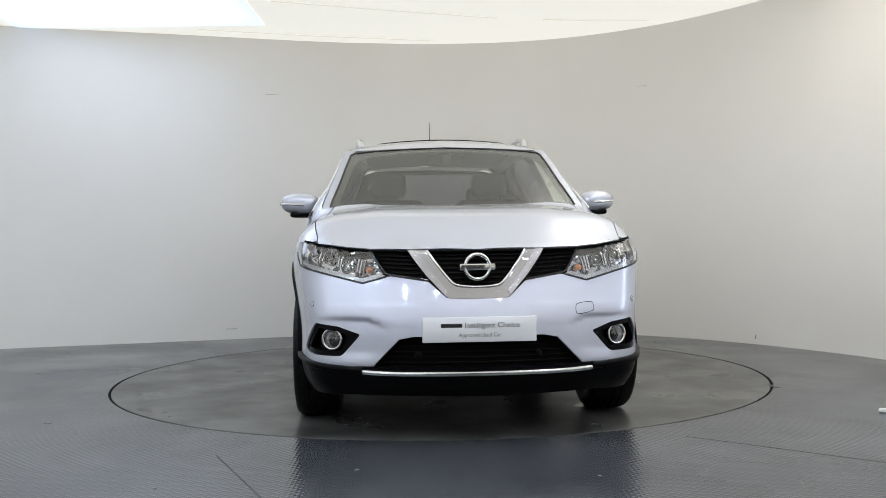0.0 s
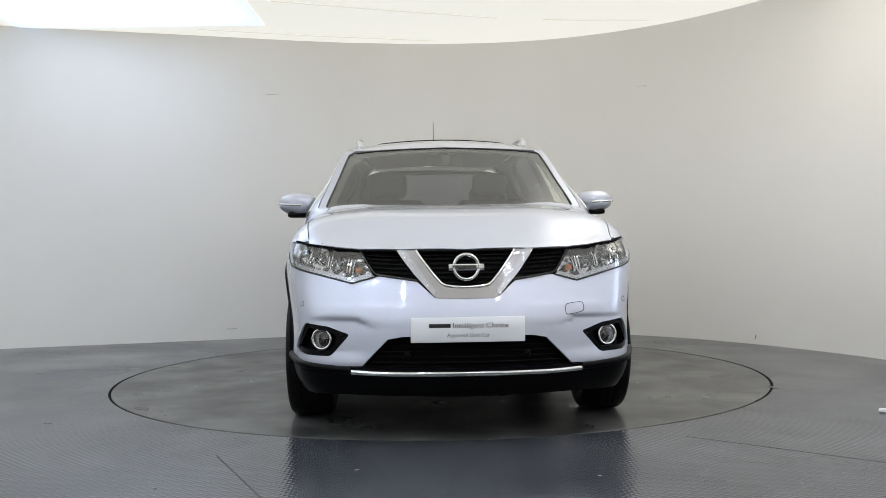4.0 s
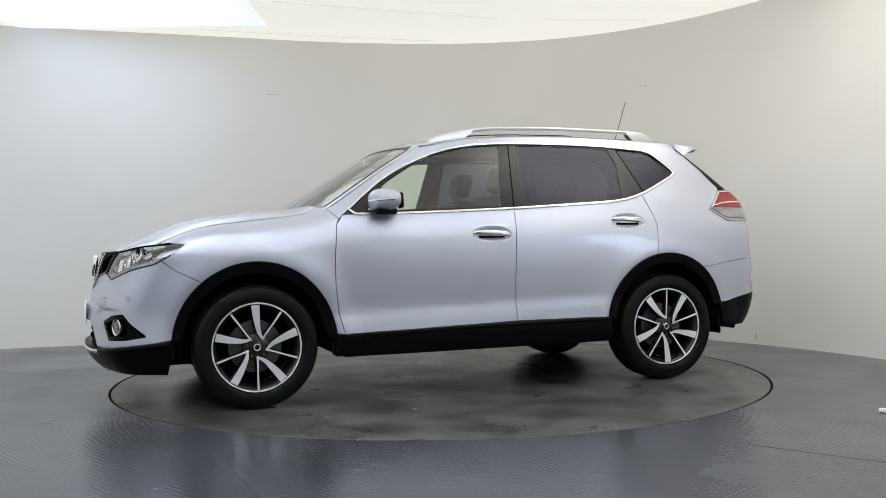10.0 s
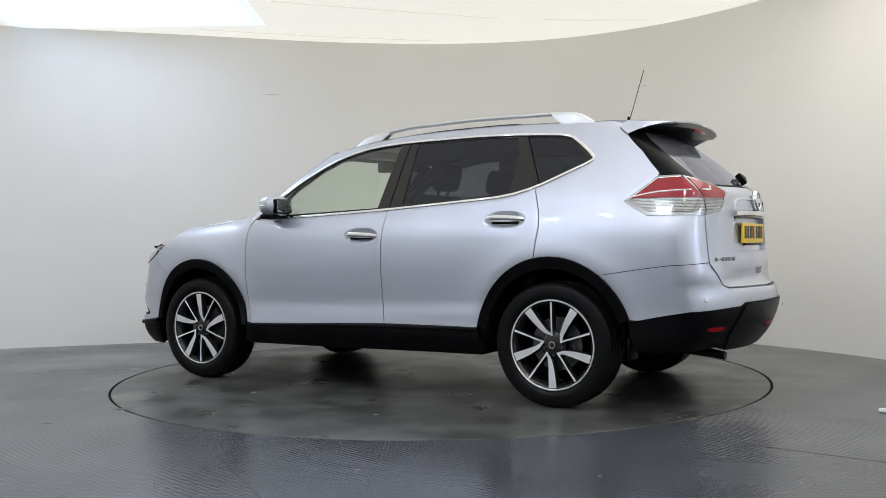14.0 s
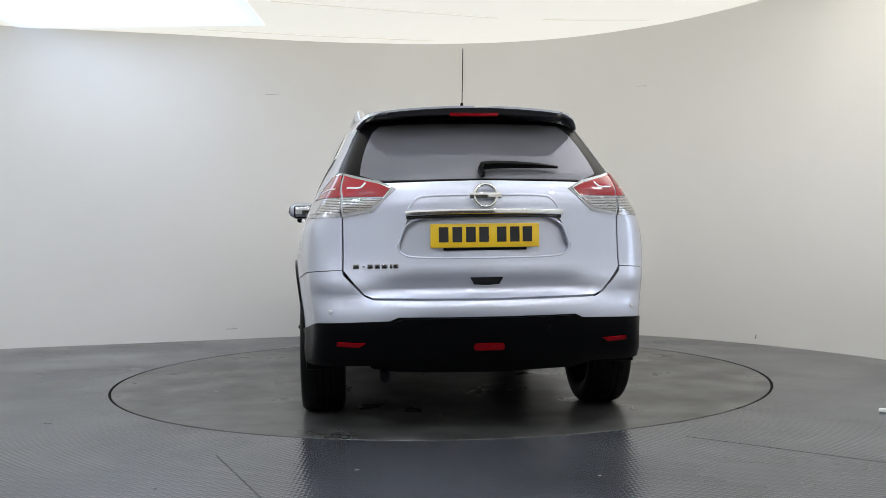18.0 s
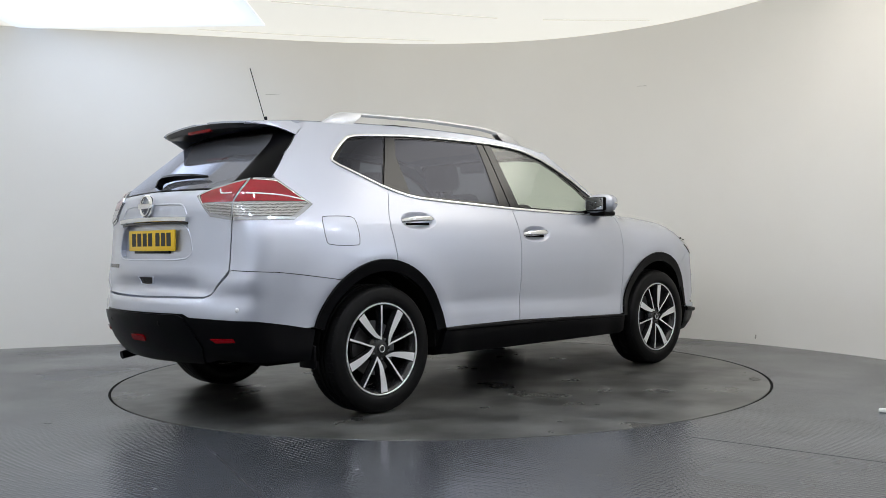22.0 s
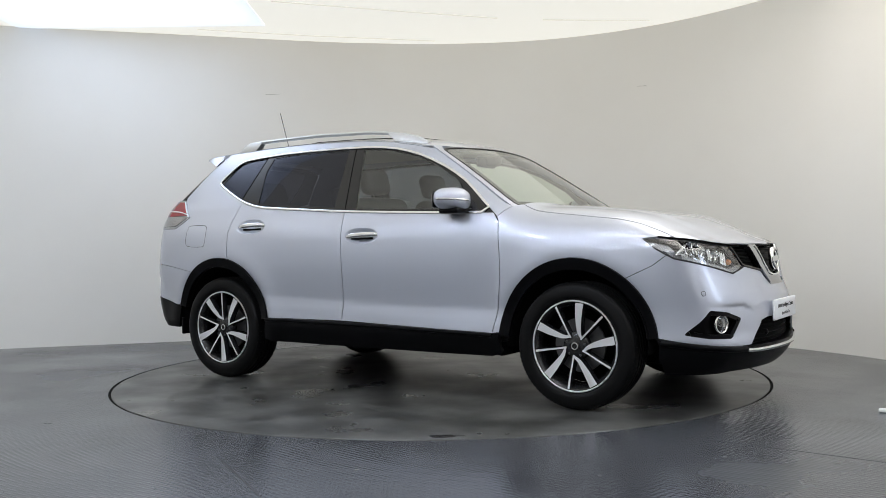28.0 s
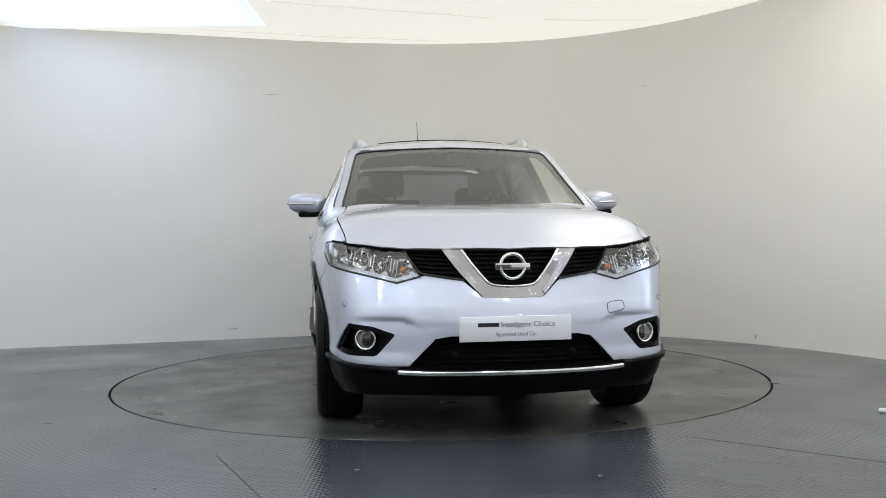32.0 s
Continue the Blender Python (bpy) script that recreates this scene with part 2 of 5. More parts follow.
def sx(x, z):
    """Chart place of the side's point at x, z."""
    if XR + 0.02 <= x <= XF - 0.02:
        return S2 + XF - x, z
    if x > 0:
        p = wrap(GRID_F, np.full(GRID_F.shape, z))
        k = p[:, 0].argmax()
        return float(np.interp(-x, -p[k:, 0], GRID_F[k:])), z
    p = wrap(GRID_R, np.full(GRID_R.shape, z))
    k = p[:, 0].argmin()
    return float(np.interp(-x, -p[:k + 1, 0], GRID_R[:k + 1])), z


def ry(y, z):
    """Chart place of the tail's point at y, z."""
    p = wrap(GRID_R, np.full(GRID_R.shape, z))
    k = 30
    return float(np.interp(-y, -p[k:, 1], GRID_R[k:])), z


def chart_normals(chart, a, b, ref):
    e = 0.004
    du, dv = chart(a + e, b) - chart(a - e, b), chart(a, b + e) - chart(a, b - e)
    n = np.cross(du, dv)
    n /= np.linalg.norm(n, axis=1)[:, None] + 1e-12
    p = chart(a, b)
    sign = np.sign(((p - np.array(ref)) * n).sum(1))
    return p, n * np.where(sign == 0, 1, sign)[:, None]


from mathutils.geometry import delaunay_2d_cdt


def inside(poly, pts):
    x, y = pts[:, 0], pts[:, 1]
    c = np.zeros(len(pts), bool)
    px, py = poly[:, 0], poly[:, 1]
    for i in range(len(poly)):
        j = i - 1
        cond = (py[i] > y) != (py[j] > y)
        with np.errstate(divide="ignore", invalid="ignore"):
            c ^= cond & (x < (px[j] - px[i]) * (y - py[i]) / (py[j] - py[i]) + px[i])
    return c


def inset(poly, d):
    """The outline drawn in by d, to leave half of a shut line."""
    if not d:
        return poly
    area = 0.5 * np.sum(poly[:, 0] * np.roll(poly[:, 1], -1) - poly[:, 1] * np.roll(poly[:, 0], -1))
    t = np.roll(poly, -1, 0) - np.roll(poly, 1, 0)
    t /= np.linalg.norm(t, axis=1)[:, None] + 1e-12
    return poly + np.stack([-t[:, 1], t[:, 0]], 1) * d * (1 if area > 0 else -1)


def mirrored(half, centre=0.0, axis=0):
    """A full outline from its half, which begins and ends on the middle line."""
    h = [tuple(q) for q in half]
    back = []
    for q in h[::-1]:
        r = list(q)
        r[axis] = 2 * centre - r[axis]
        if abs(r[axis] - q[axis]) > 1e-6:
            back.append(tuple(r))
    return h + back


def panel(name, chart, outline, mat, parent, off=0.0, thick=0.014, grid=0.035, step=0.02, label="", side=1, soft=0, ref=None, gap=0.0, holes=()):
    """A sheet of the skin inside an outline in chart coordinates, with a folded edge. side -1: on the car's right."""
    poly = inset(rounded_line(outline, True, step, soft) if soft else resampled(outline, True, step), gap)
    cuts = [resampled(h, True, step) for h in holes]
    rims = np.concatenate([poly, *cuts])
    lo, hi = poly.min(0), poly.max(0)
    g = np.stack(np.meshgrid(np.arange(lo[0] + grid * 0.5, hi[0], grid), np.arange(lo[1] + grid * 0.5, hi[1], grid)), -1).reshape(-1, 2)
    if len(g):
        g = g[inside(poly, g)]
    for c in cuts:
        g = g[~inside(c, g)]
    if len(g):
        d = np.full(len(g), 1e9)
        for q in rims:
            d = np.minimum(d, np.hypot(g[:, 0] - q[0], g[:, 1] - q[1]))
        g = g[d > min(step, grid) * 0.6]
    allp = np.concatenate([rims, g]) if len(g) else rims
    links, k = [], 0
    for c in (poly, *cuts):
        links += [(k + i, k + (i + 1) % len(c)) for i in range(len(c))]
        k += len(c)
    v2, _, f2, *_ = delaunay_2d_cdt([Vector(q) for q in allp], links, [], 1, 1e-6)
    ab = np.array([tuple(v) for v in v2])
    mid = np.array([ab[list(f)].mean(0) for f in f2])
    keep = inside(poly, mid)
    for c in cuts:
        keep &= ~inside(c, mid)
    f2 = [f for f, k in zip(f2, keep) if k]
    p0 = chart(ab[:, 0], ab[:, 1])
    if ref is None:
        refs = np.stack([np.clip(p0[:, 0], -1.5, 1.35), 0 * p0[:, 0], 0 * p0[:, 0] + 0.75], 1)
    else:
        refs = np.tile(ref, (len(ab), 1))
    p, nor = chart_normals(chart, ab[:, 0], ab[:, 1], refs)
    p = p + nor * off
    flip = np.array([1, side, 1])
    p, nor = p * flip, nor * flip
    faces, edges = [], {}
    for f in f2:
        a, b, c = (p[i] for i in f)
        if np.dot(np.cross(b - a, c - a), nor[f[0]] + nor[f[1]] + nor[f[2]]) < 0:
            f = f[::-1]
        faces.append(tuple(f))
        for i in range(3):
            e = (f[i], f[(i + 1) % 3])
            if e[::-1] in edges:
                del edges[e[::-1]]
            else:
                edges[e] = 1
    verts = [tuple(q) for q in p]
    ln = [tuple(nor[i]) for f in faces for i in f]
    if thick:
        rim = {}
        for a, b in edges:
            for i in (a, b):
                if i not in rim:
                    rim[i] = len(verts)
                    verts.append(tuple(p[i]))
                    verts.append(tuple(p[i] - nor[i] * thick))
            f = (rim[b], rim[a], rim[a] + 1, rim[b] + 1)
            faces.append(f)
            fn = np.cross(p[a] - p[b], -nor[a])
            fn = fn / (np.linalg.norm(fn) + 1e-12)
            ln += [tuple(fn)] * 4
    return solid(name, verts, faces, mat, parent, label, True, ln)


def strip(name, chart, line, width, mat, parent, off=0.002, high=0.006, side=1, label="", closed=False, soft=1, step=0.025, ref=None):
    """A raised moulding of that width along a line in chart coordinates."""
    q = rounded_line(line, closed, step, soft)
    n = len(q)
    p0 = chart(q[:, 0], q[:, 1])
    refs = np.stack([np.clip(p0[:, 0], -1.5, 1.35), 0 * p0[:, 0], 0 * p0[:, 0] + 0.75], 1) if ref is None else np.tile(ref, (n, 1))
    p, nor = chart_normals(chart, q[:, 0], q[:, 1], refs)
    vs, fs = [], []
    sec = [(-0.5, -0.4), (-0.5, 0.5), (-0.36, 0.9), (0, 1), (0.36, 0.9), (0.5, 0.5), (0.5, -0.4)]
    m = len(sec)
    for i in range(n):
        a, b = p[(i - 1) % n if closed else max(i - 1, 0)], p[(i + 1) % n if closed else min(i + 1, n - 1)]
        t = b - a
        c = np.cross(nor[i], t)
        c /= np.linalg.norm(c) + 1e-12
        for u, w in sec:
            v = p[i] + c * u * width + nor[i] * (off + w * high)
            vs.append((v[0], v[1] * side, v[2]))
    for i in range(n if closed else n - 1):
        j = (i + 1) % n
        for k in range(m - 1):
            fs.append((i * m + k, i * m + k + 1, j * m + k + 1, j * m + k))
    if not closed:
        fs += [tuple(range(m)), tuple(range((n - 1) * m, n * m))[::-1]]
    return part(name, raw(vs, fs), mat, parent, label, 50)


# ---------------------------------------------------------------- the studio
WALL = material("studio wall paint", (0.78, 0.775, 0.75), 0.85)
varied(WALL, (0.875, 0.855, 0.812), (0.905, 0.888, 0.85), 0.7)
bumped(WALL, 45, 0.05, 0.002)
CEIL = material("glowing stretch ceiling", (0.52, 0.51, 0.47), 0.9, emit=(1.0, 0.985, 0.91), strength=0.52)
FLOOR = varied(material("painted floor", (0.1, 0.1, 0.1), 0.26), (0.044, 0.047, 0.054), (0.067, 0.071, 0.081), 1.1, 6.0)


def tread(m, strength):
    """Raised tread-plate dashes, at alternate angles, as relief."""
    co = node(m, "ShaderNodeTexCoord")
    bumps = None
    for ang, ph in ((0.785, 0.0), (-0.785, 0.5)):
        mp = node(m, "ShaderNodeMapping", Rotation=(0, 0, ang), Scale=(11.5, 11.5, 1.0), Location=(ph, ph, 0))
        vo = node(m, "ShaderNodeTexWave", Scale=1.0)
        vo.wave_type, vo.bands_direction = "BANDS", "X"
        join(m, co, "Object", mp, "Vector")
        join(m, mp, "Vector", vo, "Vector")
        if bumps is None:
            bumps = vo
        else:
            mul = node(m, "ShaderNodeMath")
            mul.operation = "MULTIPLY"
            join(m, bumps, "Fac", mul, 0)
            join(m, vo, "Fac", mul, 1)
            bumps = mul
    bp = node(m, "ShaderNodeBump", Strength=strength, Distance=0.002)
    join(m, bumps, 0, bp, "Height")
    nz = node(m, "ShaderNodeTexNoise", Scale=4.0, Detail=5.0)
    b2 = node(m, "ShaderNodeBump", Strength=0.06, Distance=0.004)
    join(m, co, "Object", nz, "Vector")
    join(m, nz, "Fac", b2, "Height")
    join(m, bp, "Normal", b2, "Normal")
    join(m, b2, "Normal", bsdf(m), "Normal")
    return m


varied(FLOOR, 0.15, 0.29, 0.9, 5.0, 0.35, 0.65, "Roughness")
tread(FLOOR, 0.32)
DISC = varied(material("worn turntable paint", (0.08, 0.08, 0.075), 0.35), (0.034, 0.034, 0.032), (0.106, 0.106, 0.100), 3.2, 13.0, 0.38, 0.65)
varied(DISC, 0.25, 0.39, 2.0, 7.0, 0.33, 0.67, "Roughness")
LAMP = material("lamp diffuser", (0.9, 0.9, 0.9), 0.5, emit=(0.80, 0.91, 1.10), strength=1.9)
TUBE = material("tube diffuser", (0.9, 0.9, 0.9), 0.5, emit=(0.84, 0.91, 1.06), strength=105.0)
COOL = material("cool diffuser", (0.9, 0.9, 0.9), 0.5, emit=(0.74, 0.89, 1.16), strength=140.0)
HIGH = 2.99

plan = rounded_line([(-3.2, 2.25), (-2.58, 2.42), (-1.55, 2.74), (-1.0, 2.89), (-0.31, 3.0), (0.16, 3.02), (0.75, 2.98), (1.3, 2.82), (1.82, 2.53), (2.28, 2.15), (2.66, 1.68),
                     (2.96, 1.23), (3.22, 0.73), (3.36, 0.40), (3.6, -0.5), (3.75, -1.8), (3.8, -4.0), (3.8, -8.5), (3.0, -9.3), (-5.5, -9.3), (-6.6, -8.5), (-6.8, -4.0),
                     (-6.7, -1.0), (-6.2, 0.6), (-5.2, 1.5), (-4.06, 2.0)], True, 0.15, 2)
n = len(plan)
mid = plan.mean(0)
out = [q + (q - mid) / np.linalg.norm(q - mid) * 0.12 for q in plan]
vs = [(q[0], q[1], z) for z in (-0.05, HIGH + 0.1) for q in plan] + [(q[0], q[1], z) for z in (-0.05, HIGH + 0.1) for q in out]
fs = []
for i in range(n):
    j = (i + 1) % n
    fs += [(i, j, n + j, n + i), (2 * n + j, 2 * n + i, 3 * n + i, 3 * n + j), (n + i, n + j, 3 * n + j, 3 * n + i)]
wall = part("wall_curved", raw(vs, fs), WALL, None, "", 40)
tagged(wall, "curved off-white painted studio wall around the turntable", "wall", kind="structure")

vs, fs = [(q[0], q[1], HIGH) for q in plan] + [(q[0], q[1], HIGH + 0.08) for q in plan], [tuple(range(n))[::-1], tuple(range(n, 2 * n))]
ceiling = part("ceiling", raw(vs, fs), CEIL, None, "", 0)
tagged(ceiling, "glowing cream stretch-film studio ceiling with fine seams", "ceiling", kind="structure")

TABLE = 2.221
vs, fs = [], []
k = 160
for i in range(k):
    a = 2 * math.pi * i / k
    c, s_ = math.cos(a), math.sin(a)
    vs += [(TABLE * c, TABLE * s_, 0), (12 * c, 12 * s_ - 3, 0), (TABLE * c, TABLE * s_, -0.04), (0.0, 0.0, -0.04)]
    j = (i + 1) % k
    fs += [(i * 4, i * 4 + 1, j * 4 + 1, j * 4), (i * 4 + 2, i * 4, j * 4, j * 4 + 2)]
floor = part("floor", raw(vs, fs), FLOOR, None, "", 0)
tagged(floor, "dark grey painted studio floor with a soft sheen", "floor", kind="structure")

turntable = tagged(new("turntable"), "round worn dark grey turntable set flush in the floor", "turntable")
turned("platform", [(0.0005, 0.0), (1.2, 0.0), (TABLE - 0.020, 0.0), (TABLE - 0.017, -0.003), (TABLE - 0.017, -0.035), (0.0005, -0.035)], DISC, turntable, axis="z", seg=160)
turned("pit_ring", [(TABLE - 0.03, -0.004), (TABLE - 0.0005, -0.004), (TABLE - 0.0005, -0.02)], PIT, turntable, axis="z", seg=120, label="black gap around the rim")


def patch(name, x, y, z, r, long, turn, mat, parent, label, seed, m=None):
    """A thin uneven patch lying on a surface."""
    rnd = random.Random(seed)
    n = 22
    ring = [(r * long * math.cos(t) * k, r * math.sin(t) * k) for t, k in [(2 * math.pi * i / n, rnd.uniform(0.65, 1.15)) for i in range(n)]]
    m = (m or Matrix.Identity(4)) @ pose(x, y, z, 0, 0, turn)
    vs = [m @ Vector((a, b, 0)) for a, b in ring] + [m @ Vector((a * 0.96, b * 0.96, 0.0012)) for a, b in ring]
    fs = [tuple(range(n, 2 * n))] + [(i, (i + 1) % n, n + (i + 1) % n, n + i) for i in range(n)]
    return part(name, raw(vs, fs), mat, parent, label, 0)


OIL = material("oil stain", (0.012, 0.012, 0.012), 0.25)
SCUFF = material("paint scuff", (0.16, 0.16, 0.155), 0.6)
CHIP = material("pale chip", (0.5, 0.5, 0.48), 0.6)
for i, (x, y, r, long, turn, mt, lb) in enumerate(((0.345, 0.12, 0.03, 2.0, 85, OIL, "dark oil stain"), (0.33, -0.01, 0.022, 1.6, 20, OIL, "dark oil stain"), (1.17, -1.77, 0.035, 2.6, 30, OIL, "dark oil stain"),
                                              (0.91, 2.03, 0.02, 3.5, 5, OIL, "dark oil stain"), (-0.99, -0.12, 0.013, 2.2, 40, CHIP, "pale paint chip"), (-0.93, -0.16, 0.012, 2.6, 10, CHIP, "pale paint chip"),
                                              (-0.81, -0.34, 0.011, 1.8, 70, CHIP, "pale paint chip"), (-1.23, 0.72, 0.007, 2.0, 0, CHIP, "pale paint chip"), (-1.56, 0.18, 0.006, 3.0, 15, CHIP, "pale paint chip"),
                                              (0.62, 1.25, 0.008, 2.0, 15, CHIP, "pale paint chip"), (-0.5, 1.5, 0.006, 3.0, 75, CHIP, "pale paint chip"), (0.2, -1.3, 0.007, 2.4, 45, CHIP, "pale paint chip"))):
    patch("stain" if mt == OIL else "paint_chip", x, y, 0.0, r, long, turn, mt, turntable, lb, i)
for i, (x, y, r, long, turn) in enumerate(((-2.08, -1.66, 0.008, 2.2, 0), (-0.35, -2.75, 0.006, 2.0, 30), (0.62, -2.9, 0.007, 1.6, 60), (1.2, -2.62, 0.005, 2.2, 10), (-1.1, -3.0, 0.006, 2.0, 80))):
    tagged(patch("floor_debris", x, y, 0.0, r, long, turn, SCUFF if i else OIL, None, "", 40 + i), "small crumb of grit lying on the grey floor", "debris", "floor debris")
bm = bmesh.new()
box(bm, (0, 0, 0.012), (0.30, 0.03, 0.02), 0.006)
strip_bar = part("floor_bar", bm, PLATE, None, "", 30)
strip_bar.matrix_basis = pose(2.435, -1.76, 0.0, 0, 0, -35)
tagged(strip_bar, "short white metal bar lying on the floor", "bar")
# plate joints in the floor and seams of the ceiling film
JOINT = material("floor joint", (0.02, 0.02, 0.021), 0.5)
for x0, y0, x1, y1 in ((-1.0, -2.45, -0.45, -3.6), (1.15, -2.2, 2.6, -3.4)):
    ln = math.hypot(x1 - x0, y1 - y0)
    bm = bmesh.new()
    box(bm, (ln / 2, 0, 0.0), (ln, 0.004, 0.0016))
    ob = part("floor_joint", bm, JOINT, None, "", 0)
    ob.matrix_basis = pose(x0, y0, 0, 0, 0, math.degrees(math.atan2(y1 - y0, x1 - x0)))
    tagged(ob, "thin dark joint between floor plates", "joint", kind="structure")
SEAM = material("ceiling seam", (0.45, 0.44, 0.40), 0.8, emit=(1.0, 0.98, 0.9), strength=0.4)
for line in (((-1.39, 1.26), (-0.4, 1.62), (0.56, 1.94)), ((-2.27, 2.23), (-1.24, 2.56), (-0.02, 2.86)), ((0.99, 2.02), (1.5, 2.08), (2.0, 2.1))):
    vs, fs = swept([(x, y, HIGH - 0.003) for x, y in line], [(-0.009, -0.003), (0.009, -0.003), (0.009, 0.003), (-0.009, 0.003)])
    ob = part("ceiling_seam", raw(vs, fs), SEAM, ceiling, "fine ceiling seam", 0)
MARK = material("wall scuff", (0.45, 0.43, 0.39), 0.8)
for a, b, r in (((1.817, 2.532, 2.436), (2.028, 2.36, 2.42), 0.004), ((-1.718, 2.688, 2.434), (-1.579, 2.731, 2.445), 0.004), ((2.764, 1.526, 0.05), (2.768, 1.522, 0.085), 0.012), ((-2.12, 2.563, 0.103), (-2.015, 2.595, 0.104), 0.005)):
    vs, fs = swept([a, tuple((p + q) / 2 for p, q in zip(a, b)), b], ring_section(r * 0.6, r, 6), up=(0.3, 1, 0.2))
    part("wall_mark", raw(vs, fs), MARK, wall, "faint scuff on the wall", 0)


def ceiling_light(x0, x1, y0, y1, mat, label):
    ob = tagged(new("ceiling_light"), label, "ceiling light", "ceiling lights")
    ob.location = ((x0 + x1) / 2, (y0 + y1) / 2, HIGH)
    w, d = x1 - x0, y1 - y0
    bm = bmesh.new()
    box(bm, (0, 0, -0.012), (w, d, 0.012), 0.004)
    part("diffuser", bm, mat, ob)
    bm = bmesh.new()
    for c, sz in (((0, d / 2 + 0.012, -0.012), (w + 0.048, 0.022, 0.02)), ((0, -d / 2 - 0.012, -0.012), (w + 0.048, 0.022, 0.02)),
                  ((w / 2 + 0.012, 0, -0.012), (0.022, d, 0.02)), ((-w / 2 - 0.012, 0, -0.012), (0.022, d, 0.02))):
        box(bm, c, sz, 0.003)
    part("frame", bm, PLATE, ob)
    return ob


PALE = material("fill diffuser", (0.9, 0.9, 0.9), 0.5, emit=(1.0, 0.96, 0.88), strength=2.0)


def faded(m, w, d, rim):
    """Paints a lamp's soft spread into the emission: full over its middle, down to the film's own glow at the rim."""
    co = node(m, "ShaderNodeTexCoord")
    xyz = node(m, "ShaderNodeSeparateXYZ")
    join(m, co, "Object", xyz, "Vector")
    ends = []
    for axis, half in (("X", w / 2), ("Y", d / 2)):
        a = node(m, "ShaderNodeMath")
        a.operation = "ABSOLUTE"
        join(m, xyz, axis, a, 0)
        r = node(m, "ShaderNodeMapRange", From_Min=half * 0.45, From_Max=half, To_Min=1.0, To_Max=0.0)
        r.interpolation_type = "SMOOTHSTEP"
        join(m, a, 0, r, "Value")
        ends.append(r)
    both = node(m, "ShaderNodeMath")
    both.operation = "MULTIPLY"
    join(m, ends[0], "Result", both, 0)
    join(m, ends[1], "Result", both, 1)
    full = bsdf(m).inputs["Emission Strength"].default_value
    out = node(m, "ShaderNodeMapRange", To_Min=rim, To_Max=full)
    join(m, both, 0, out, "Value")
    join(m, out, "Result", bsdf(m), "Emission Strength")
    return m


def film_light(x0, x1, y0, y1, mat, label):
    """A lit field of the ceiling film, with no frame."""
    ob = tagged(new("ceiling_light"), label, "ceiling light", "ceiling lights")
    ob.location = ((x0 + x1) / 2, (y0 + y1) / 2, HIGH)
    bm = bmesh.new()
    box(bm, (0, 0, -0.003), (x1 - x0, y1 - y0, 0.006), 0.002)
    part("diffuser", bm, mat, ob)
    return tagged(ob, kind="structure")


# the first field is unseen, a fill light added to brighten the right wall
film_light(0.9, 3.4, -1.9, 0.7, faded(PALE, 2.5, 2.6, 0.5), "unseen soft white fill light added on the ceiling film")
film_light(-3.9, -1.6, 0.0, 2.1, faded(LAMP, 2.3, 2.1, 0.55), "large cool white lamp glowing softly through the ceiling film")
for yy in (-2.6, -4.2, -5.8):
    for i in range(8):
        xx = -3.3 + i * 0.97
        ceiling_light(xx - 0.055, xx + 0.055, yy - 0.055, yy + 0.055, COOL if xx < -1.0 else TUBE, "unseen small square cool white lamp on the ceiling")

# more lamps out of view, added to brighten the left wall and the one behind
for xx, yy in ((-5.0, -0.9), (-5.0, -2.8), (-5.0, -4.6), (-5.0, -6.4), (-3.4, -7.4), (2.6, -7.4)):
    ceiling_light(xx - 0.055, xx + 0.055, yy - 0.055, yy + 0.055, COOL if xx < -1.0 else TUBE, "unseen small square cool white lamp on the ceiling")

# unseen dark slats behind the camera, added for the dark reflections in the car
BACKDROP = bumped(material("dark backdrop", (0.075, 0.071, 0.060), 0.55), 30, 0.2)
door = tagged(new("dim_backdrop"), "unseen dark slatted backdrop standing in for the dim space behind the camera", "door")
door.location = (0.65, -9.12, 0)
for i in range(16):
    bm = bmesh.new()
    box(bm, (0, 0, 0.085 + 0.16 * i), (3.9, 0.03, 0.152), 0.012)
    part("slat", bm, BACKDROP, door)
for xx in (-2.01, 2.01):
    bm = bmesh.new()
    box(bm, (xx, 0.01, 1.32), (0.09, 0.08, 2.64), 0.01)
    part("guide_rail", bm, PLATE, door)

# a bright side window, behind the camera's right shoulder
DAY = material("daylight pane", (0.8, 0.8, 0.8), 0.6, emit=(0.76, 0.88, 1.1), strength=3.0)
side_window = tagged(new("side_window"), "bright frosted window with a white frame in the side wall", "window")
side_window.location = (3.68, -2.4, 0)
bm = bmesh.new()
box(bm, (0.02, 0, 1.45), (0.01, 0.66, 0.62), 0.002)
part("pane", bm, DAY, side_window)
for c, sz in (((0, 0, 1.105), (0.07, 0.80, 0.07)), ((0, 0, 1.795), (0.07, 0.80, 0.07)), ((0, 0.365, 1.45), (0.07, 0.07, 0.62)), ((0, -0.365, 1.45), (0.07, 0.07, 0.62))):
    bm = bmesh.new()
    box(bm, c, sz, 0.008)
    part("frame_bar", bm, PLATE, side_window)

# ---------------------------------------------------------------- the car
car = tagged(new("car"), "silver five-door sport utility car with black plastic cladding", "car")


def arc(cx, r1, r2, a0, a1, n=22, cz=0.36):
    """Points of a wheel arch, half axes r1 and r2, from one angle to another."""
    return [(cx + r1 * math.cos(radians(a0 + (a1 - a0) * i / n)), cz + r2 * math.sin(radians(a0 + (a1 - a0) * i / n))) for i in range(n + 1)]


def S(pts):
    return [sx(*q) for q in pts]


def F(pts):
    return [fy(*q) for q in pts]


def B(pts):
    return [ry(*q) for q in pts]


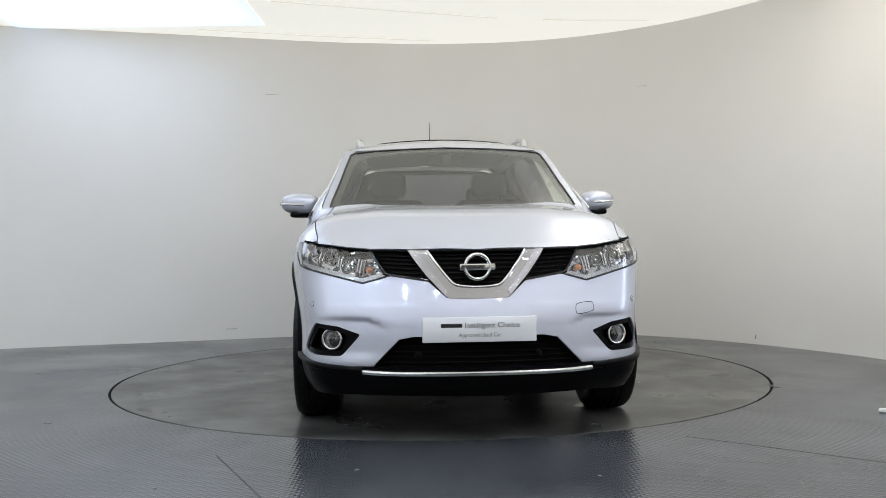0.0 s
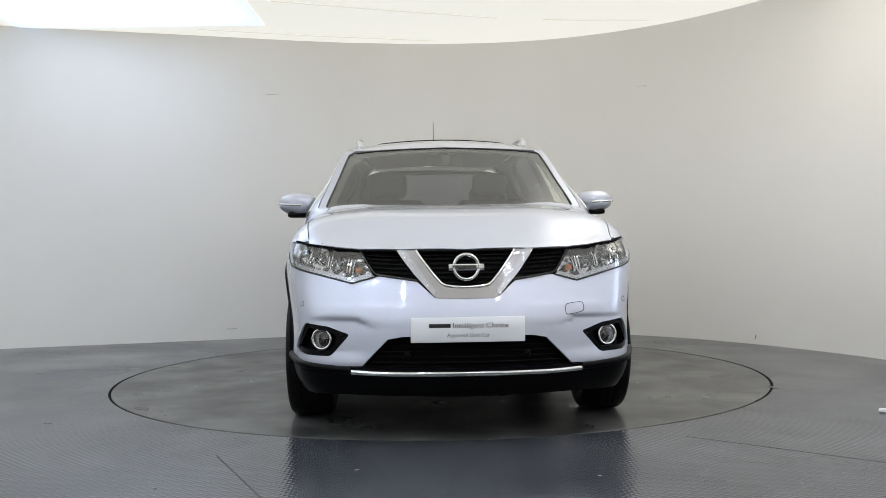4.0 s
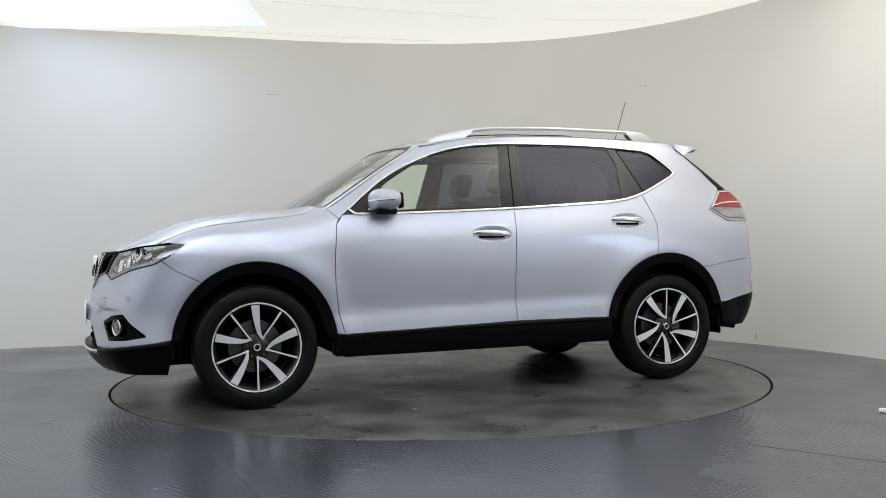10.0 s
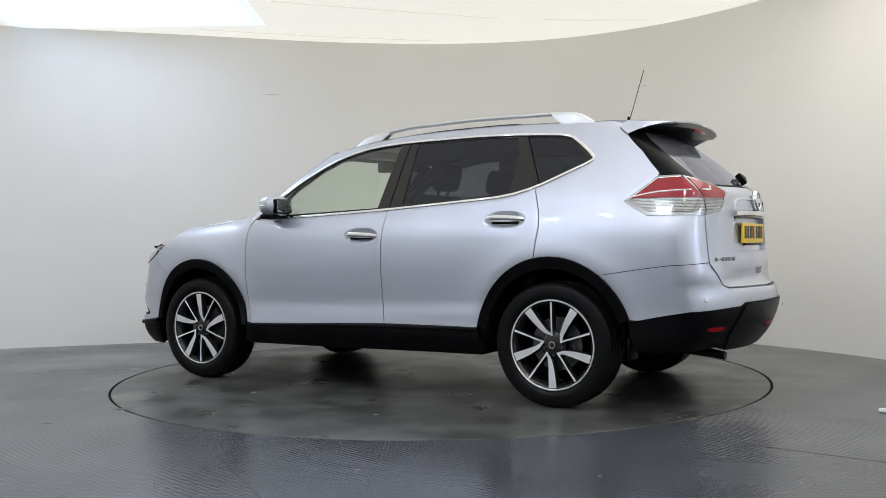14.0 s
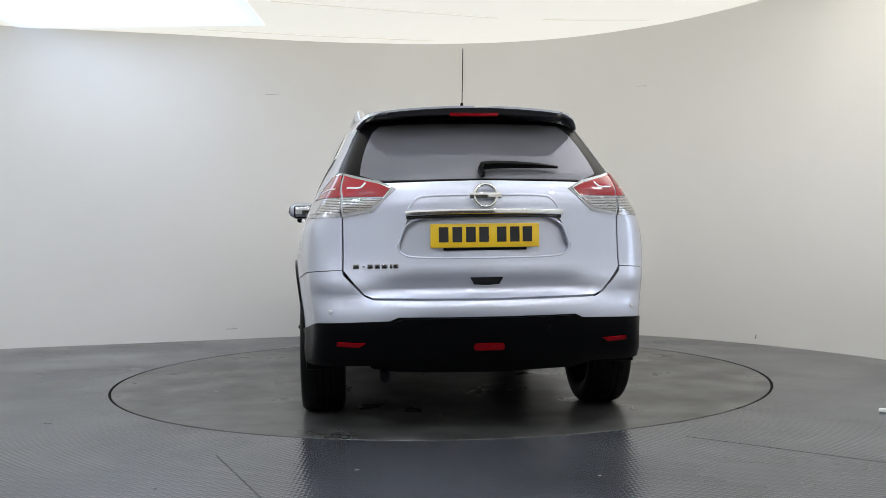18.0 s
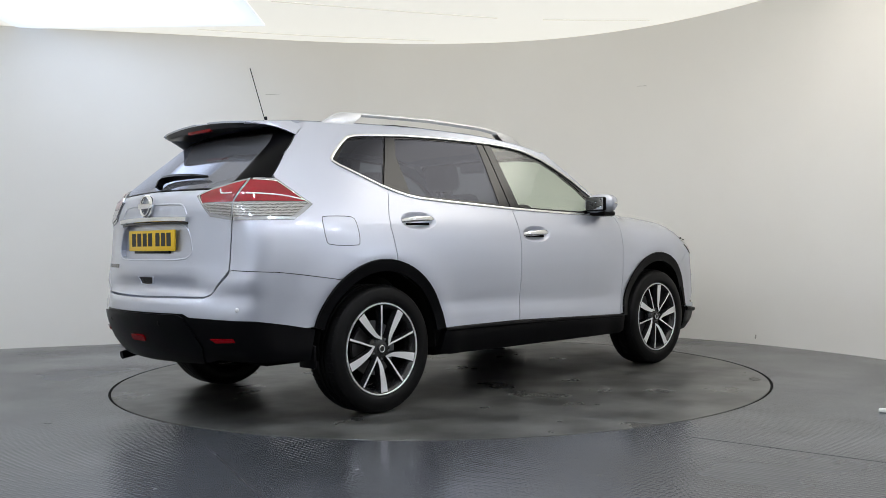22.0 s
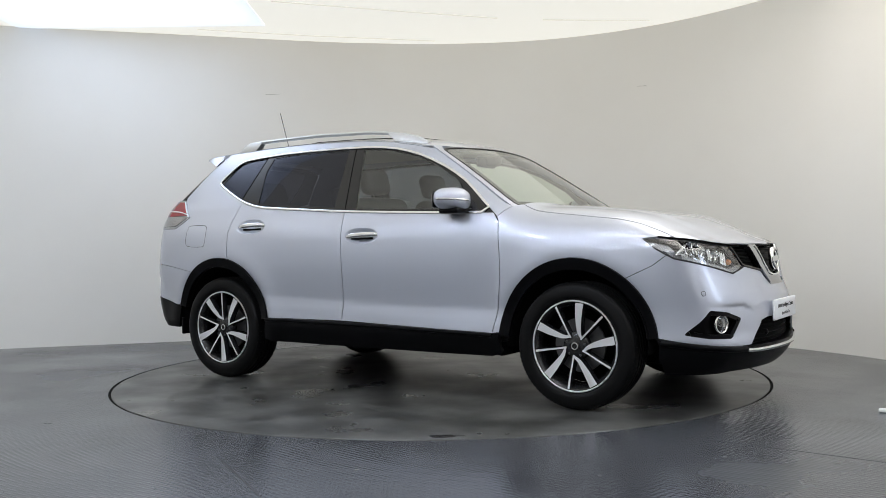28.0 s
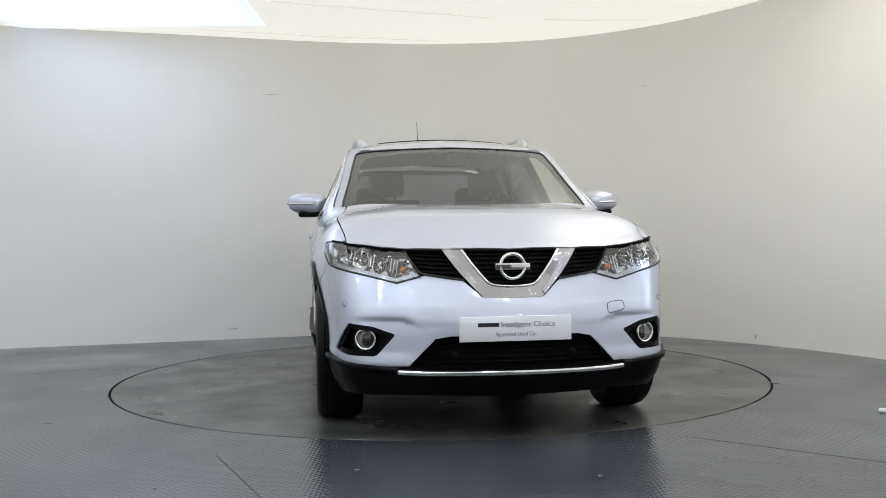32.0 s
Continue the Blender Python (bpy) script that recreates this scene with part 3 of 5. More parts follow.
AF, AR = (1.353, 0.462, 0.476), (-1.353, 0.462, 0.482)
DOOR_FRONT = [(0.842, 1.10), (0.884, 1.043), (0.90, 0.872), (0.899, 0.70), (0.881, 0.528), (0.848, 0.403)]
DOOR_MID = [(-0.254, 1.135), (-0.239, 0.925), (-0.235, 0.684), (-0.24, 0.529), (-0.249, 0.437)]
DOOR_REAR = [(-1.225, 1.232), (-1.275, 1.085), (-1.285, 1.015), (-1.264, 0.8335)]
BELT = [(0.842, 1.10), (0.543, 1.104), (0.197, 1.116), (-0.254, 1.135), (-0.497, 1.15), (-0.845, 1.172), (-1.054, 1.188), (-1.225, 1.232)]
DLO_TOP = [(-1.225, 1.232), (-1.40, 1.31), (-1.54, 1.374), (-1.541, 1.40), (-1.41, 1.515), (-1.35, 1.538), (-1.236, 1.548), (-0.877, 1.568), (-0.3, 1.565), (-0.017, 1.547), (0.198, 1.497),
           (0.377, 1.426), (0.557, 1.33), (0.70, 1.222), (0.842, 1.10)]
HOOD_SIDE = curve([1.95, 0.748, 1.85, 0.757, 1.75, 0.768, 1.6, 0.779, 1.45, 0.782, 1.3, 0.776, 1.15, 0.757, 1.05, 0.734, 0.95, 0.703], 0.04)
LAMP_LOW = F([(0.42, 0.772), (0.53, 0.742), (0.66, 0.775)]) + S([(1.90, 0.828), (1.865, 0.848), (1.80, 0.885), (1.735, 0.935)])
LAMP_TOP = S([(1.735, 0.937), (1.80, 0.942), (1.90, 0.93)]) + F([(0.68, 0.915), (0.60, 0.903), (0.49, 0.893)])
SPLIT = S([(1.865, 0.848), (1.79, 0.792), (1.65, 0.7246)])
FOG = [tuple(q) for q in rounded_line(resampled(F([(0.545, 0.508), (0.65, 0.545), (0.755, 0.558), (0.785, 0.50), (0.812, 0.43), (0.765, 0.410), (0.635, 0.406)]), True, 0.035), True, 0.012, 2)]

HANDLES = ((-0.081, 0.976, 0.132, 0.052), (-1.068, 1.054, 0.132, 0.051))


def cup_outline(x, z, a, b):
    return [sx(x + a * math.cos(t) * abs(math.cos(t)) ** -0.2 if abs(math.cos(t)) > 1e-6 else x, z + b * math.sin(t)) for t in [2 * math.pi * i / 40 for i in range(40)]]


def displaced(chart, push, ref=(0, 0, 0.75)):
    """The chart pushed out along its normal by push(a, b)."""
    def made(a, b):
        a, b = np.asarray(a, float), np.asarray(b, float)
        p, nor = chart_normals(chart, a, b, np.stack([np.clip(chart(a, b)[:, 0], -1.5, 1.35), 0 * a, 0 * a + 0.75], 1))
        return p + nor * push(a, b)[:, None]
    return made


def skin(s, z, side=1, off=0.0):
    """A point of the skin and its outward normal."""
    p, nor = chart_normals(wrap, np.array([s]), np.array([z]), np.array([[np.clip(wrap(np.array([s]), np.array([z]))[0, 0], -1.5, 1.35), 0, 0.75]]))
    q, m = p[0] + nor[0] * off, nor[0]
    return Vector((q[0], q[1] * side, q[2])), Vector((m[0], m[1] * side, m[2]))


def door_handle(door, x, z, a, b, sd):
    """A finger cup in the door with a chrome pull across it."""
    cs = sx(x, z)[0]
    dish = displaced(wrap, lambda s, h: -0.03 * np.clip(1 - ((s - cs) / a) ** 2 - ((h - z) / b) ** 2, 0, 1) ** 0.7)
    panel("handle_cup", dish, cup_outline(x, z, a, b), SILVER, door, thick=0, grid=0.012, step=0.012, side=sd)
    path, size = [], []
    for i in range(17):
        u = -1 + i / 8
        p, nrm = skin(cs + u * 0.122, z + 0.004 - 0.006 * u, sd, 0.016 - 0.022 * abs(u) ** 3)
        path.append(p)
        size.append(1 - 0.35 * abs(u) ** 4)
    vs, fs = swept(path, [(q * 0.55, w) for q, w in ring_section(0.016, 0.0165, 14)], scale=size)
    part("handle", raw(vs, fs), CHROME, door, "chrome door pull", 60)
    # a black strip in the cup paints the shade beneath the pull
    strip("handle_shade", wrap, [(cs - 0.085, z - 0.012), (cs, z - 0.014), (cs + 0.085, z - 0.012)], 0.014, PIT, door, off=-0.016, high=0.004, side=sd, label="dark strip put in for the shade under the door pull")


def meet(z, back=0.0):
    """Where the windscreen's plane meets the body side at height z: x and y."""
    x = 0.5
    for _ in range(40):
        y = float(side_y(np.array([x]), np.array([z]))[0])
        x = 0.5 * x + 0.5 * float(screen(y, z)[0])
    return x - back, y


def roof_edge(x):
    """Half width of the roof where it meets the body side, and the height there."""
    lo, hi = 0.2, 0.8
    for _ in range(40):
        y = (lo + hi) / 2
        z = float(roof(x, y)[2])
        lo, hi = (y, hi) if float(side_y(np.array([x]), np.array([z]))[0]) > y else (lo, y)
    return y, z


PILLAR = [(meet(z, 0.006)[0], z) for z in (1.155, 1.19, 1.23, 1.29, 1.35, 1.41, 1.47, 1.52)]
# bonnet
lead = wrap(np.array([q[0] for q in LAMP_TOP[::-1][:-2]]), np.array([q[1] for q in LAMP_TOP[::-1][:-2]]))
rim_y = np.concatenate([[0.0, 0.3], lead[:, 1]])
rim_x = np.concatenate([[2.163, 2.135], lead[:, 0]])
rim_z = np.concatenate([[0.886, 0.889], lead[:, 2]]) + 0.008
rim_lift = rim_z - hood(rim_x, rim_y)[:, 2]
rim_lift[-1] *= 0.3


def bonnet_skin(x, y):
    """The bonnet, its leading edge drawn down to the lamps and the grille."""
    p = hood(x, y)
    q = np.abs(p[:, 1])
    p[:, 2] += np.interp(q, rim_y, rim_lift) * np.exp(-(np.clip(np.interp(q, rim_y, rim_x) - p[:, 0], 0, 9) / 0.11) ** 2)
    return p


EDGE_LINE, SHUT = [], []
for x in np.linspace(1.865, 0.965, 31):
    y = float(HOOD_SIDE(x))
    for _ in range(2):
        z = float(bonnet_skin(np.array([x]), np.array([y]))[0, 2])
        y = float(wrap(*[np.array([q]) for q in sx(x, z)])[0, 1])
    EDGE_LINE.append((x, y))
    SHUT.append((x, z))
panel("bonnet", bonnet_skin, mirrored(list(zip(rim_x, rim_y)) + EDGE_LINE + [(0.985, 0.60), (1.06, 0.4), (1.085, 0.0)], 0, 1), SILVER, car, gap=0.002, thick=0.006, ref=(1.4, 0, 0.3), step=0.015)
gap_line = resampled(LAMP_TOP[1:] + F([(0.40, 0.890), (0.25, 0.888)]) + [(0.0, 0.886)], False, 0.03)
edge = [Vector(q) + Vector((0.006, 0.0, 0.001)) for q in wrap(gap_line[:, 0], gap_line[:, 1])]
vs, fs = swept(edge + [Vector((q.x, -q.y, q.z)) for q in edge[-2::-1]], ring_section(0.006, 0.005, 8))
part("bonnet_gap", raw(vs, fs), PIT, car, "dark gap under the bonnet's leading edge", 60)
# nose
bumper_half = F([(0.0, 0.672), (0.145, 0.675), (0.225, 0.748), (0.40, 0.775)]) + LAMP_LOW[:-3] + SPLIT
bumper_half += S(arc(*AF, 50, 6, 14))[1:] + S([(1.90, 0.395), (2.02, 0.382)]) + F([(0.62, 0.36), (0.484, 0.362), (0.43, 0.42), (0.366, 0.485), (0.30, 0.497), (0.0, 0.50)])
right_fog = [(-a, b) for a, b in FOG]
SC = [fy(0.38, 0.5)[0], fy(0.54, 0.5)[0], fy(0.58, 0.5)[0], fy(0.78, 0.5)[0]]


def scallop(s, h):
    """A shallow hollow around the fog lamp with a crisp upper lip, and a soft crease below the headlamp."""
    s = np.abs(s)
    lip = 0.580 - 0.045 * smoothstep(SC[1], SC[0], s)
    w = smoothstep(SC[0], SC[1], s) * smoothstep(SC[3], SC[2], s)
    hollow = -0.011 * w * smoothstep(lip + 0.012, lip - 0.014, h) * smoothstep(0.37, 0.44, h)
    cheek = 0.002 * smoothstep(0.20, 0.34, s) * smoothstep(0.66, 0.635, h) * smoothstep(lip + 0.0, lip + 0.03, h) * smoothstep(SC[3], SC[2], s)
    return hollow + cheek


panel("front_bumper", displaced(wrap, scallop), mirrored(bumper_half), SILVER, car, gap=0.002, thick=0.01, holes=[FOG, right_fog], step=0.012, grid=0.016)
bezel_in = [tuple(q) for q in inset(np.array(FOG), 0.022)]
grille_half = F([(0.0, 0.66), (0.15, 0.665), (0.24, 0.74), (0.43, 0.765), (0.50, 0.90), (0.3, 0.90), (0.0, 0.90)])
panel("grille", wrap, mirrored(grille_half), GRILLE, car, off=-0.028, thick=0.03, label="black honeycomb upper grille")
vee = F([(0.0, 0.668), (0.132, 0.670), (0.15, 0.68), (0.235, 0.775), (0.318, 0.886), (0.232, 0.886), (0.122, 0.738), (0.10, 0.722), (0.0, 0.715)])
panel("grille_vee", displaced(wrap, lambda s, h: 0.05 * (h - 0.80)), mirrored(vee), VEECHROME, car, off=0.010, thick=0.035, label="chrome v-shaped grille surround", step=0.012)
VEE = displaced(wrap, lambda s, h: 0.05 * (h - 0.80))
inner = F([(0.09, 0.724), (0.124, 0.744), (0.229, 0.884)])
strip("vee_edge", VEE, [(-a, b) for a, b in inner[::-1]] + F([(0.0, 0.719)]) + inner, 0.012, CHROME, car, off=0.010, high=0.006, soft=1, label="bright chrome inner edge")
for sd in (1, -1):
    panel("vee_flank", VEE, F([(0.150, 0.681), (0.235, 0.775), (0.317, 0.886), (0.276, 0.886), (0.20, 0.782), (0.138, 0.702)]), FLANK, car, off=0.015, thick=0.008, side=sd, label="satin silver outer face of the grille surround", step=0.012)
low_half = F([(0.0, 0.51), (0.36, 0.50), (0.50, 0.35), (0.0, 0.33)])
panel("lower_grille", wrap, mirrored(low_half), PIT, car, off=-0.05, thick=0.02, label="black lower air intake")
lip_half = F([(0.0, 0.355), (0.484, 0.358), (0.62, 0.358)]) + S([(2.02, 0.380), (1.90, 0.393), (1.815, 0.40), (1.81, 0.30), (1.83, 0.215)]) + F([(0.55, 0.225), (0.0, 0.215)])
panel("front_lip", wrap, mirrored(lip_half), BLACK, car, off=0.004, thick=0.05, label="black plastic lower front lip")
strip("lip_trim", wrap, [(-a, b) for a, b in F([(0.53, 0.338), (0.4, 0.332), (0.2, 0.332)])] + [(0, 0.332)] + F([(0.2, 0.332), (0.4, 0.332), (0.53, 0.338)]), 0.022, CHROME, car, off=0.006, high=0.012)
for sd in (1, -1):
    strip("lip_ledge", wrap, F([(0.535, 0.345), (0.62, 0.350)]) + S([(2.02, 0.368), (1.92, 0.380), (1.83, 0.386)]), 0.030, BLACK, car, off=0.004, high=0.016, side=sd, label="rounded black ledge along the lip")

for sd in (1, -1):
    k = dict(side=sd)
    panel("fender", wrap, S(SHUT) + S([(0.93, 1.138), (0.868, 1.075)]) + S(DOOR_FRONT[1:]) + S(arc(*AF, 174, 50, 24))[:-1] + SPLIT[::-1] + LAMP_LOW[-2:] + LAMP_TOP[1:2] + S([(1.85, 0.938)]),
          SILVER, car, gap=0.002, **k)
    fd = panel("front_door", wrap, S(BELT[:4]) + S(DOOR_MID[1:]) + S(DOOR_FRONT[::-1][:-1]), SILVER, car, gap=0.0022, holes=[cup_outline(*HANDLES[0])], **k)
    rd = panel("rear_door", wrap, S(BELT[3:]) + S(DOOR_REAR[1:]) + S(arc(*AR, 79, 9, 18))[1:] + S(DOOR_MID[::-1][:-1]), SILVER, car, gap=0.0022, holes=[cup_outline(*HANDLES[1])], **k)
    for door, h in ((fd, HANDLES[0]), (rd, HANDLES[1])):
        door_handle(door, *h, sd)
    body_side = S([(0.93, 1.137)] + PILLAR + [(x, roof_edge(x)[1] - 0.003) for x in (0.2, 0.1, 0.0, -0.15, -0.3, -0.55, -0.8, -1.05, -1.3, -1.5)] + [(-1.672, roof_edge(-1.672)[1] - 0.003), (-1.645, 1.571), (-1.70, 1.522), (-1.80, 1.42),
                   (-1.913, 1.29), (-1.905, 1.262), (-1.765, 1.136), (-1.893, 1.06)]) + B([(0.6735, 1.056), (0.6755, 0.803)]) + S([(-2.0, 0.79), (-1.693, 0.748)])
    body_side += S(arc(*AR, 128, 79, 10)) + S(DOOR_REAR[::-1][1:]) + S(DLO_TOP[1:]) + S([(0.868, 1.075)])
    panel("body_side", wrap, body_side, SILVER, car, gap=0.002, grid=0.03, **k)
    if sd == 1:
        half = B([(0.0, 0.657), (0.534, 0.662), (0.575, 0.68), (0.672, 0.78), (0.677, 0.803)]) + S([(-2.0, 0.79), (-1.693, 0.748)]) + S(arc(*AR, 128, 163, 10)) + S([(-1.85, 0.50), (-2.1, 0.545)])
        half += B([(0.456, 0.56), (0.416, 0.578), (0.0, 0.578)])
        panel("rear_bumper", wrap, mirrored(half, S5), SILVER, car, gap=0.002, thick=0.03)
        half = B([(0.0, 0.582), (0.42, 0.582), (0.46, 0.564)]) + S([(-2.1, 0.549), (-1.85, 0.503), (-1.79, 0.49), (-1.81, 0.40), (-1.82, 0.335)]) + B([(0.70, 0.34), (0.55, 0.345), (0.46, 0.325), (0.0, 0.325)])
        panel("rear_valance", wrap, mirrored(half, S5), BLACK, car, off=0.004, thick=0.05, label="black plastic lower rear bumper")
        gate = B([(0.0, 1.225), (0.50, 1.216), (0.428, 1.184), (0.485, 1.13), (0.535, 1.082), (0.670, 1.056), (0.672, 0.80), (0.575, 0.685), (0.534, 0.668), (0.0, 0.663)])
        recess = mirrored(B([(0.0, 1.06), (0.36, 1.058), (0.42, 0.91), (0.40, 0.875), (0.345, 0.855), (0.0, 0.852)]), S5)
        panel("tailgate", wrap, mirrored(gate, S5), SILVER, car, gap=0.0015, thick=0.03, holes=[recess])
        panel("plate_recess", wrap, recess, SILVER, car, off=-0.03, thick=0.0)
        strip("recess_edge", wrap, recess, 0.011, SILVER, car, off=-0.005, high=0.006, closed=True, soft=2, label="rounded edge of the plate recess")
        black = B([(0.0, 1.232), (0.50, 1.224), (0.64, 1.266)]) + S([(-1.92, 1.285), (-1.80, 1.425), (-1.70, 1.53)]) + B([(0.5, 1.56), (0.0, 1.58)])
        panel("tailgate_surround", wrap, mirrored(black, S5), BLACK, car, off=-0.004, thick=0.01, holes=[mirrored(B([(0.0, 1.236), (0.50, 1.230), (0.585, 1.262), (0.51, 1.50), (0.47, 1.54), (0.0, 1.55)]), S5)])
        panel("rear_window", wrap, mirrored(B([(0.0, 1.236), (0.50, 1.230), (0.585, 1.262), (0.51, 1.50), (0.47, 1.54), (0.0, 1.55)]), S5), REARGLASS, car, off=-0.004, thick=0, label="dark tinted rear window")
    # glass house
    panes = dict(front_window=S([(0.66, 1.17), (0.70, 1.125), (0.543, 1.128), (0.197, 1.138), (-0.17, 1.15), (-0.236, 1.55), (-0.017, 1.535), (0.198, 1.483), (0.377, 1.408), (0.557, 1.295)]),
                 rear_door_window=S([(-0.351, 1.166), (-0.845, 1.192), (-1.064, 1.207), (-1.084, 1.441), (-1.046, 1.54), (-0.877, 1.552), (-0.362, 1.552)]),
                 quarter_window=S([(-1.12, 1.543), (-1.255, 1.25), (-1.40, 1.318), (-1.49, 1.362), (-1.508, 1.386), (-1.41, 1.498), (-1.384, 1.517), (-1.25, 1.536)]))
    panel("window_surround", wrap, S(BELT[:-1]) + S(DLO_TOP), GLOSS, car, off=-0.003, thick=0.02, holes=list(panes.values()), label="gloss black pillar trim", **k)
    for name, o in panes.items():
        panel(name, wrap, o, SIDECLEAR if name == "front_window" else PRIVACY, car, off=-0.006, thick=0, label="clear door glass" if name == "front_window" else "dark privacy glass", **k)
    strip("window_trim", wrap, S(BELT[:-1]) + S(DLO_TOP[:-1]), 0.017, CHROME, car, closed=True, label="chrome window surround", **k)
    for line in ([(-0.306, 1.562), (-0.257, 1.149)], [(-1.112, 1.553), (-1.252, 1.238)]):
        strip("door_gap", wrap, S([line[0], ((line[0][0] + line[1][0]) / 2, (line[0][1] + line[1][1]) / 2), line[1]]), 0.007, PIT, car, off=-0.004, high=0.003, soft=0, label="dark gap between the doors", **k)
    # cladding
    for c, a0, a1 in ((AF, 176, 6), (AR, 163, 9)):
        ring = arc(*c, a0, a1, 30)
        ring2 = arc(c[0], c[1] - 0.058, c[2] - 0.062, a1, a0, 30)
        panel("wheel_arch_trim", wrap, S(ring + ring2), BLACK, car, off=0.012, thick=0.05, label="black plastic wheel arch trim", **k)
    panel("sill_trim", wrap, S([(0.885, 0.40), (0.846, 0.402), (-0.249, 0.432), (-0.9, 0.434), (-0.93, 0.30), (-0.87, 0.285), (0.84, 0.276), (0.9, 0.29)]), BLACK, car, off=0.014, thick=0.06,
          label="black plastic sill cladding", **k)
    strip("sill_ledge", wrap, S([(0.85, 0.392), (0.3, 0.408), (-0.249, 0.420), (-0.9, 0.424)]), 0.022, BLACK, car, off=0.014, high=0.010, label="rounded black ledge along the sill", **k)

# roof and screen
panel("roof_panel", roof, mirrored([(0.39, 0.0), (0.37, 0.3), (0.325, 0.5), (0.27, 0.60)] + [(x, roof_edge(x)[0]) for x in (0.2, 0.1, 0.0, -0.15, -0.3, -0.55, -0.8, -1.05, -1.3, -1.5, -1.674)] + [(-1.676, 0.0)], 0, 1), SILVER, car, ref=(0, 0, 0), thick=0.02)
EDGE = [(meet(z)[1] - 0.052, z) for z in (1.148, 1.19, 1.25, 1.33, 1.41, 1.48, 1.515)]
for sd in (1, -1):
    panel("windscreen_pillar", screen, [(meet(z)[1] - 0.003, z) for z in (1.135, 1.19, 1.25, 1.33, 1.41, 1.48, 1.52, 1.54)] + [(meet(1.54)[1] - 0.07, 1.54)] + [(y + 0.004, z) for y, z in EDGE[::-1]] + [(meet(1.135)[1] - 0.05, 1.135)],
          SILVER, car, ref=(-2, 0, 0), off=0.002, thick=0.012, side=sd, label="silver windscreen pillar")
GLASS_OUT = [(0.0, 1.112), (0.4, 1.118), (0.62, 1.132)] + EDGE + [(0.545, 1.528), (0.3, 1.542), (0.0, 1.549)]
GLASS_IN = [(0.0, 1.146), (0.4, 1.152), (0.62, 1.168)] + [(y - 0.05, z + 0.02) for y, z in EDGE[:-2]] + [(0.55, 1.485), (0.3, 1.515), (0.0, 1.522)]
panel("windscreen", screen, mirrored(GLASS_OUT, 0, 0), CLEAR, car, ref=(-2, 0, 0), thick=0, label="clear laminated windscreen")
panel("windscreen_border", screen, mirrored(GLASS_OUT, 0, 0), GLOSS, car, ref=(-2, 0, 0), off=-0.004, thick=0, holes=[mirrored(GLASS_IN, 0, 0)], label="black printed windscreen border")
for sd in (1, -1):
    strip("windscreen_seal", screen, [(y + 0.004, z) for y, z in EDGE] + GLASS_OUT[-3:], 0.012, GLOSS, car, off=0.0, high=0.005, ref=(-2, 0, 0), side=sd, label="black windscreen seal")
bm = bmesh.new()
box(bm, (1.03, 0, 1.085), (0.16, 1.36, 0.05), 0.015)
part("cowl", bm, BLACK, car, "black plastic scuttle under the windscreen")


# roof fittings
panel("headliner", roof, mirrored([(0.2, 0.0), (0.12, 0.5), (-0.8, 0.56), (-1.6, 0.5), (-1.62, 0.0)], 0, 1), material("pale headlining", (0.72, 0.71, 0.68), 0.9), car, off=-0.05, thick=0, ref=(0, 0, 0))
panel("sunroof", roof, mirrored([(-0.05, 0.0), (-0.07, 0.40), (-0.12, 0.445), (-0.85, 0.45), (-0.92, 0.40), (-0.93, 0.0)], 0, 1), GLOSS, car, off=0.006, thick=0.012, ref=(0, 0, 0), label="black glass sunroof")
for sd in (1, -1):
    strip("roof_ditch", roof, [(x, roof_edge(x)[0] - 0.022) for x in (0.2, 0.1, -0.05, -0.3, -0.55, -0.8, -1.05, -1.3, -1.5, -1.66)], 0.008, GLOSS, car, off=-0.002, high=0.003, side=sd, ref=(0, 0, 0), label="black roof ditch moulding")
    # roof rail: a slim bar between two broad feet
    def rail_y(x):
        return float(np.interp(x, [-1.5, -1.3, -0.7, 0.0, 0.2], [0.545, 0.568, 0.585, 0.578, 0.55]))
    xs = np.linspace(-1.47, 0.19, 34)
    top = curve([0.21, 1.582, 0.136, 1.617, 0.062, 1.638, -0.066, 1.661, -0.23, 1.680, -0.7, 1.692, -1.2, 1.686, -1.38, 1.678, -1.44, 1.655, -1.48, 1.625], 0.025)
    path = [(x, rail_y(x) * sd, float(top(x)) - 0.012) for x in xs]
    vs, fs = swept(path, ring_section(0.019, 0.0125, 12), scale=[min(1, 0.35 + 8 * min(x + 1.5, 0.22 - x)) for x in xs])
    rail = part("roof_rail", raw(vs, fs), SATIN, car, "silver roof rail with a slot beneath", 60)
    for x0, x1, m in ((-0.09, 0.2, 1), (-1.49, -1.24, -1)):
        q = np.linspace(x0, x1, 12)
        vs, fs = [], []
        for x in q:
            lo, y = float(roof(x, rail_y(x))[2]) - 0.012, rail_y(x)
            hi = max(float(top(x)) - 0.004, lo + 0.004)
            if m == 1 and x < -0.02 or m == -1 and x > -1.30:
                t = (x + 0.09) / 0.07 if m == 1 else (-1.24 - x) / 0.06
                lo = hi - 0.02 - (hi - lo - 0.02) * max(0, min(1, t))
            for w, z in ((0.02, lo), (0.019, hi - 0.008), (0.012, hi), (-0.012, hi), (-0.019, hi - 0.008), (-0.024, lo)):
                vs.append((x, (y + w) * sd, z))
        for i in range(len(q) - 1):
            fs += [(i * 6 + k, i * 6 + k + 1, i * 6 + 7 + k, i * 6 + 6 + k) for k in range(5)]
        fs += [tuple(range(6)), tuple(range(len(vs) - 6, len(vs)))]
        part("rail_foot", raw(vs, fs), SATIN, rail, "", 50)

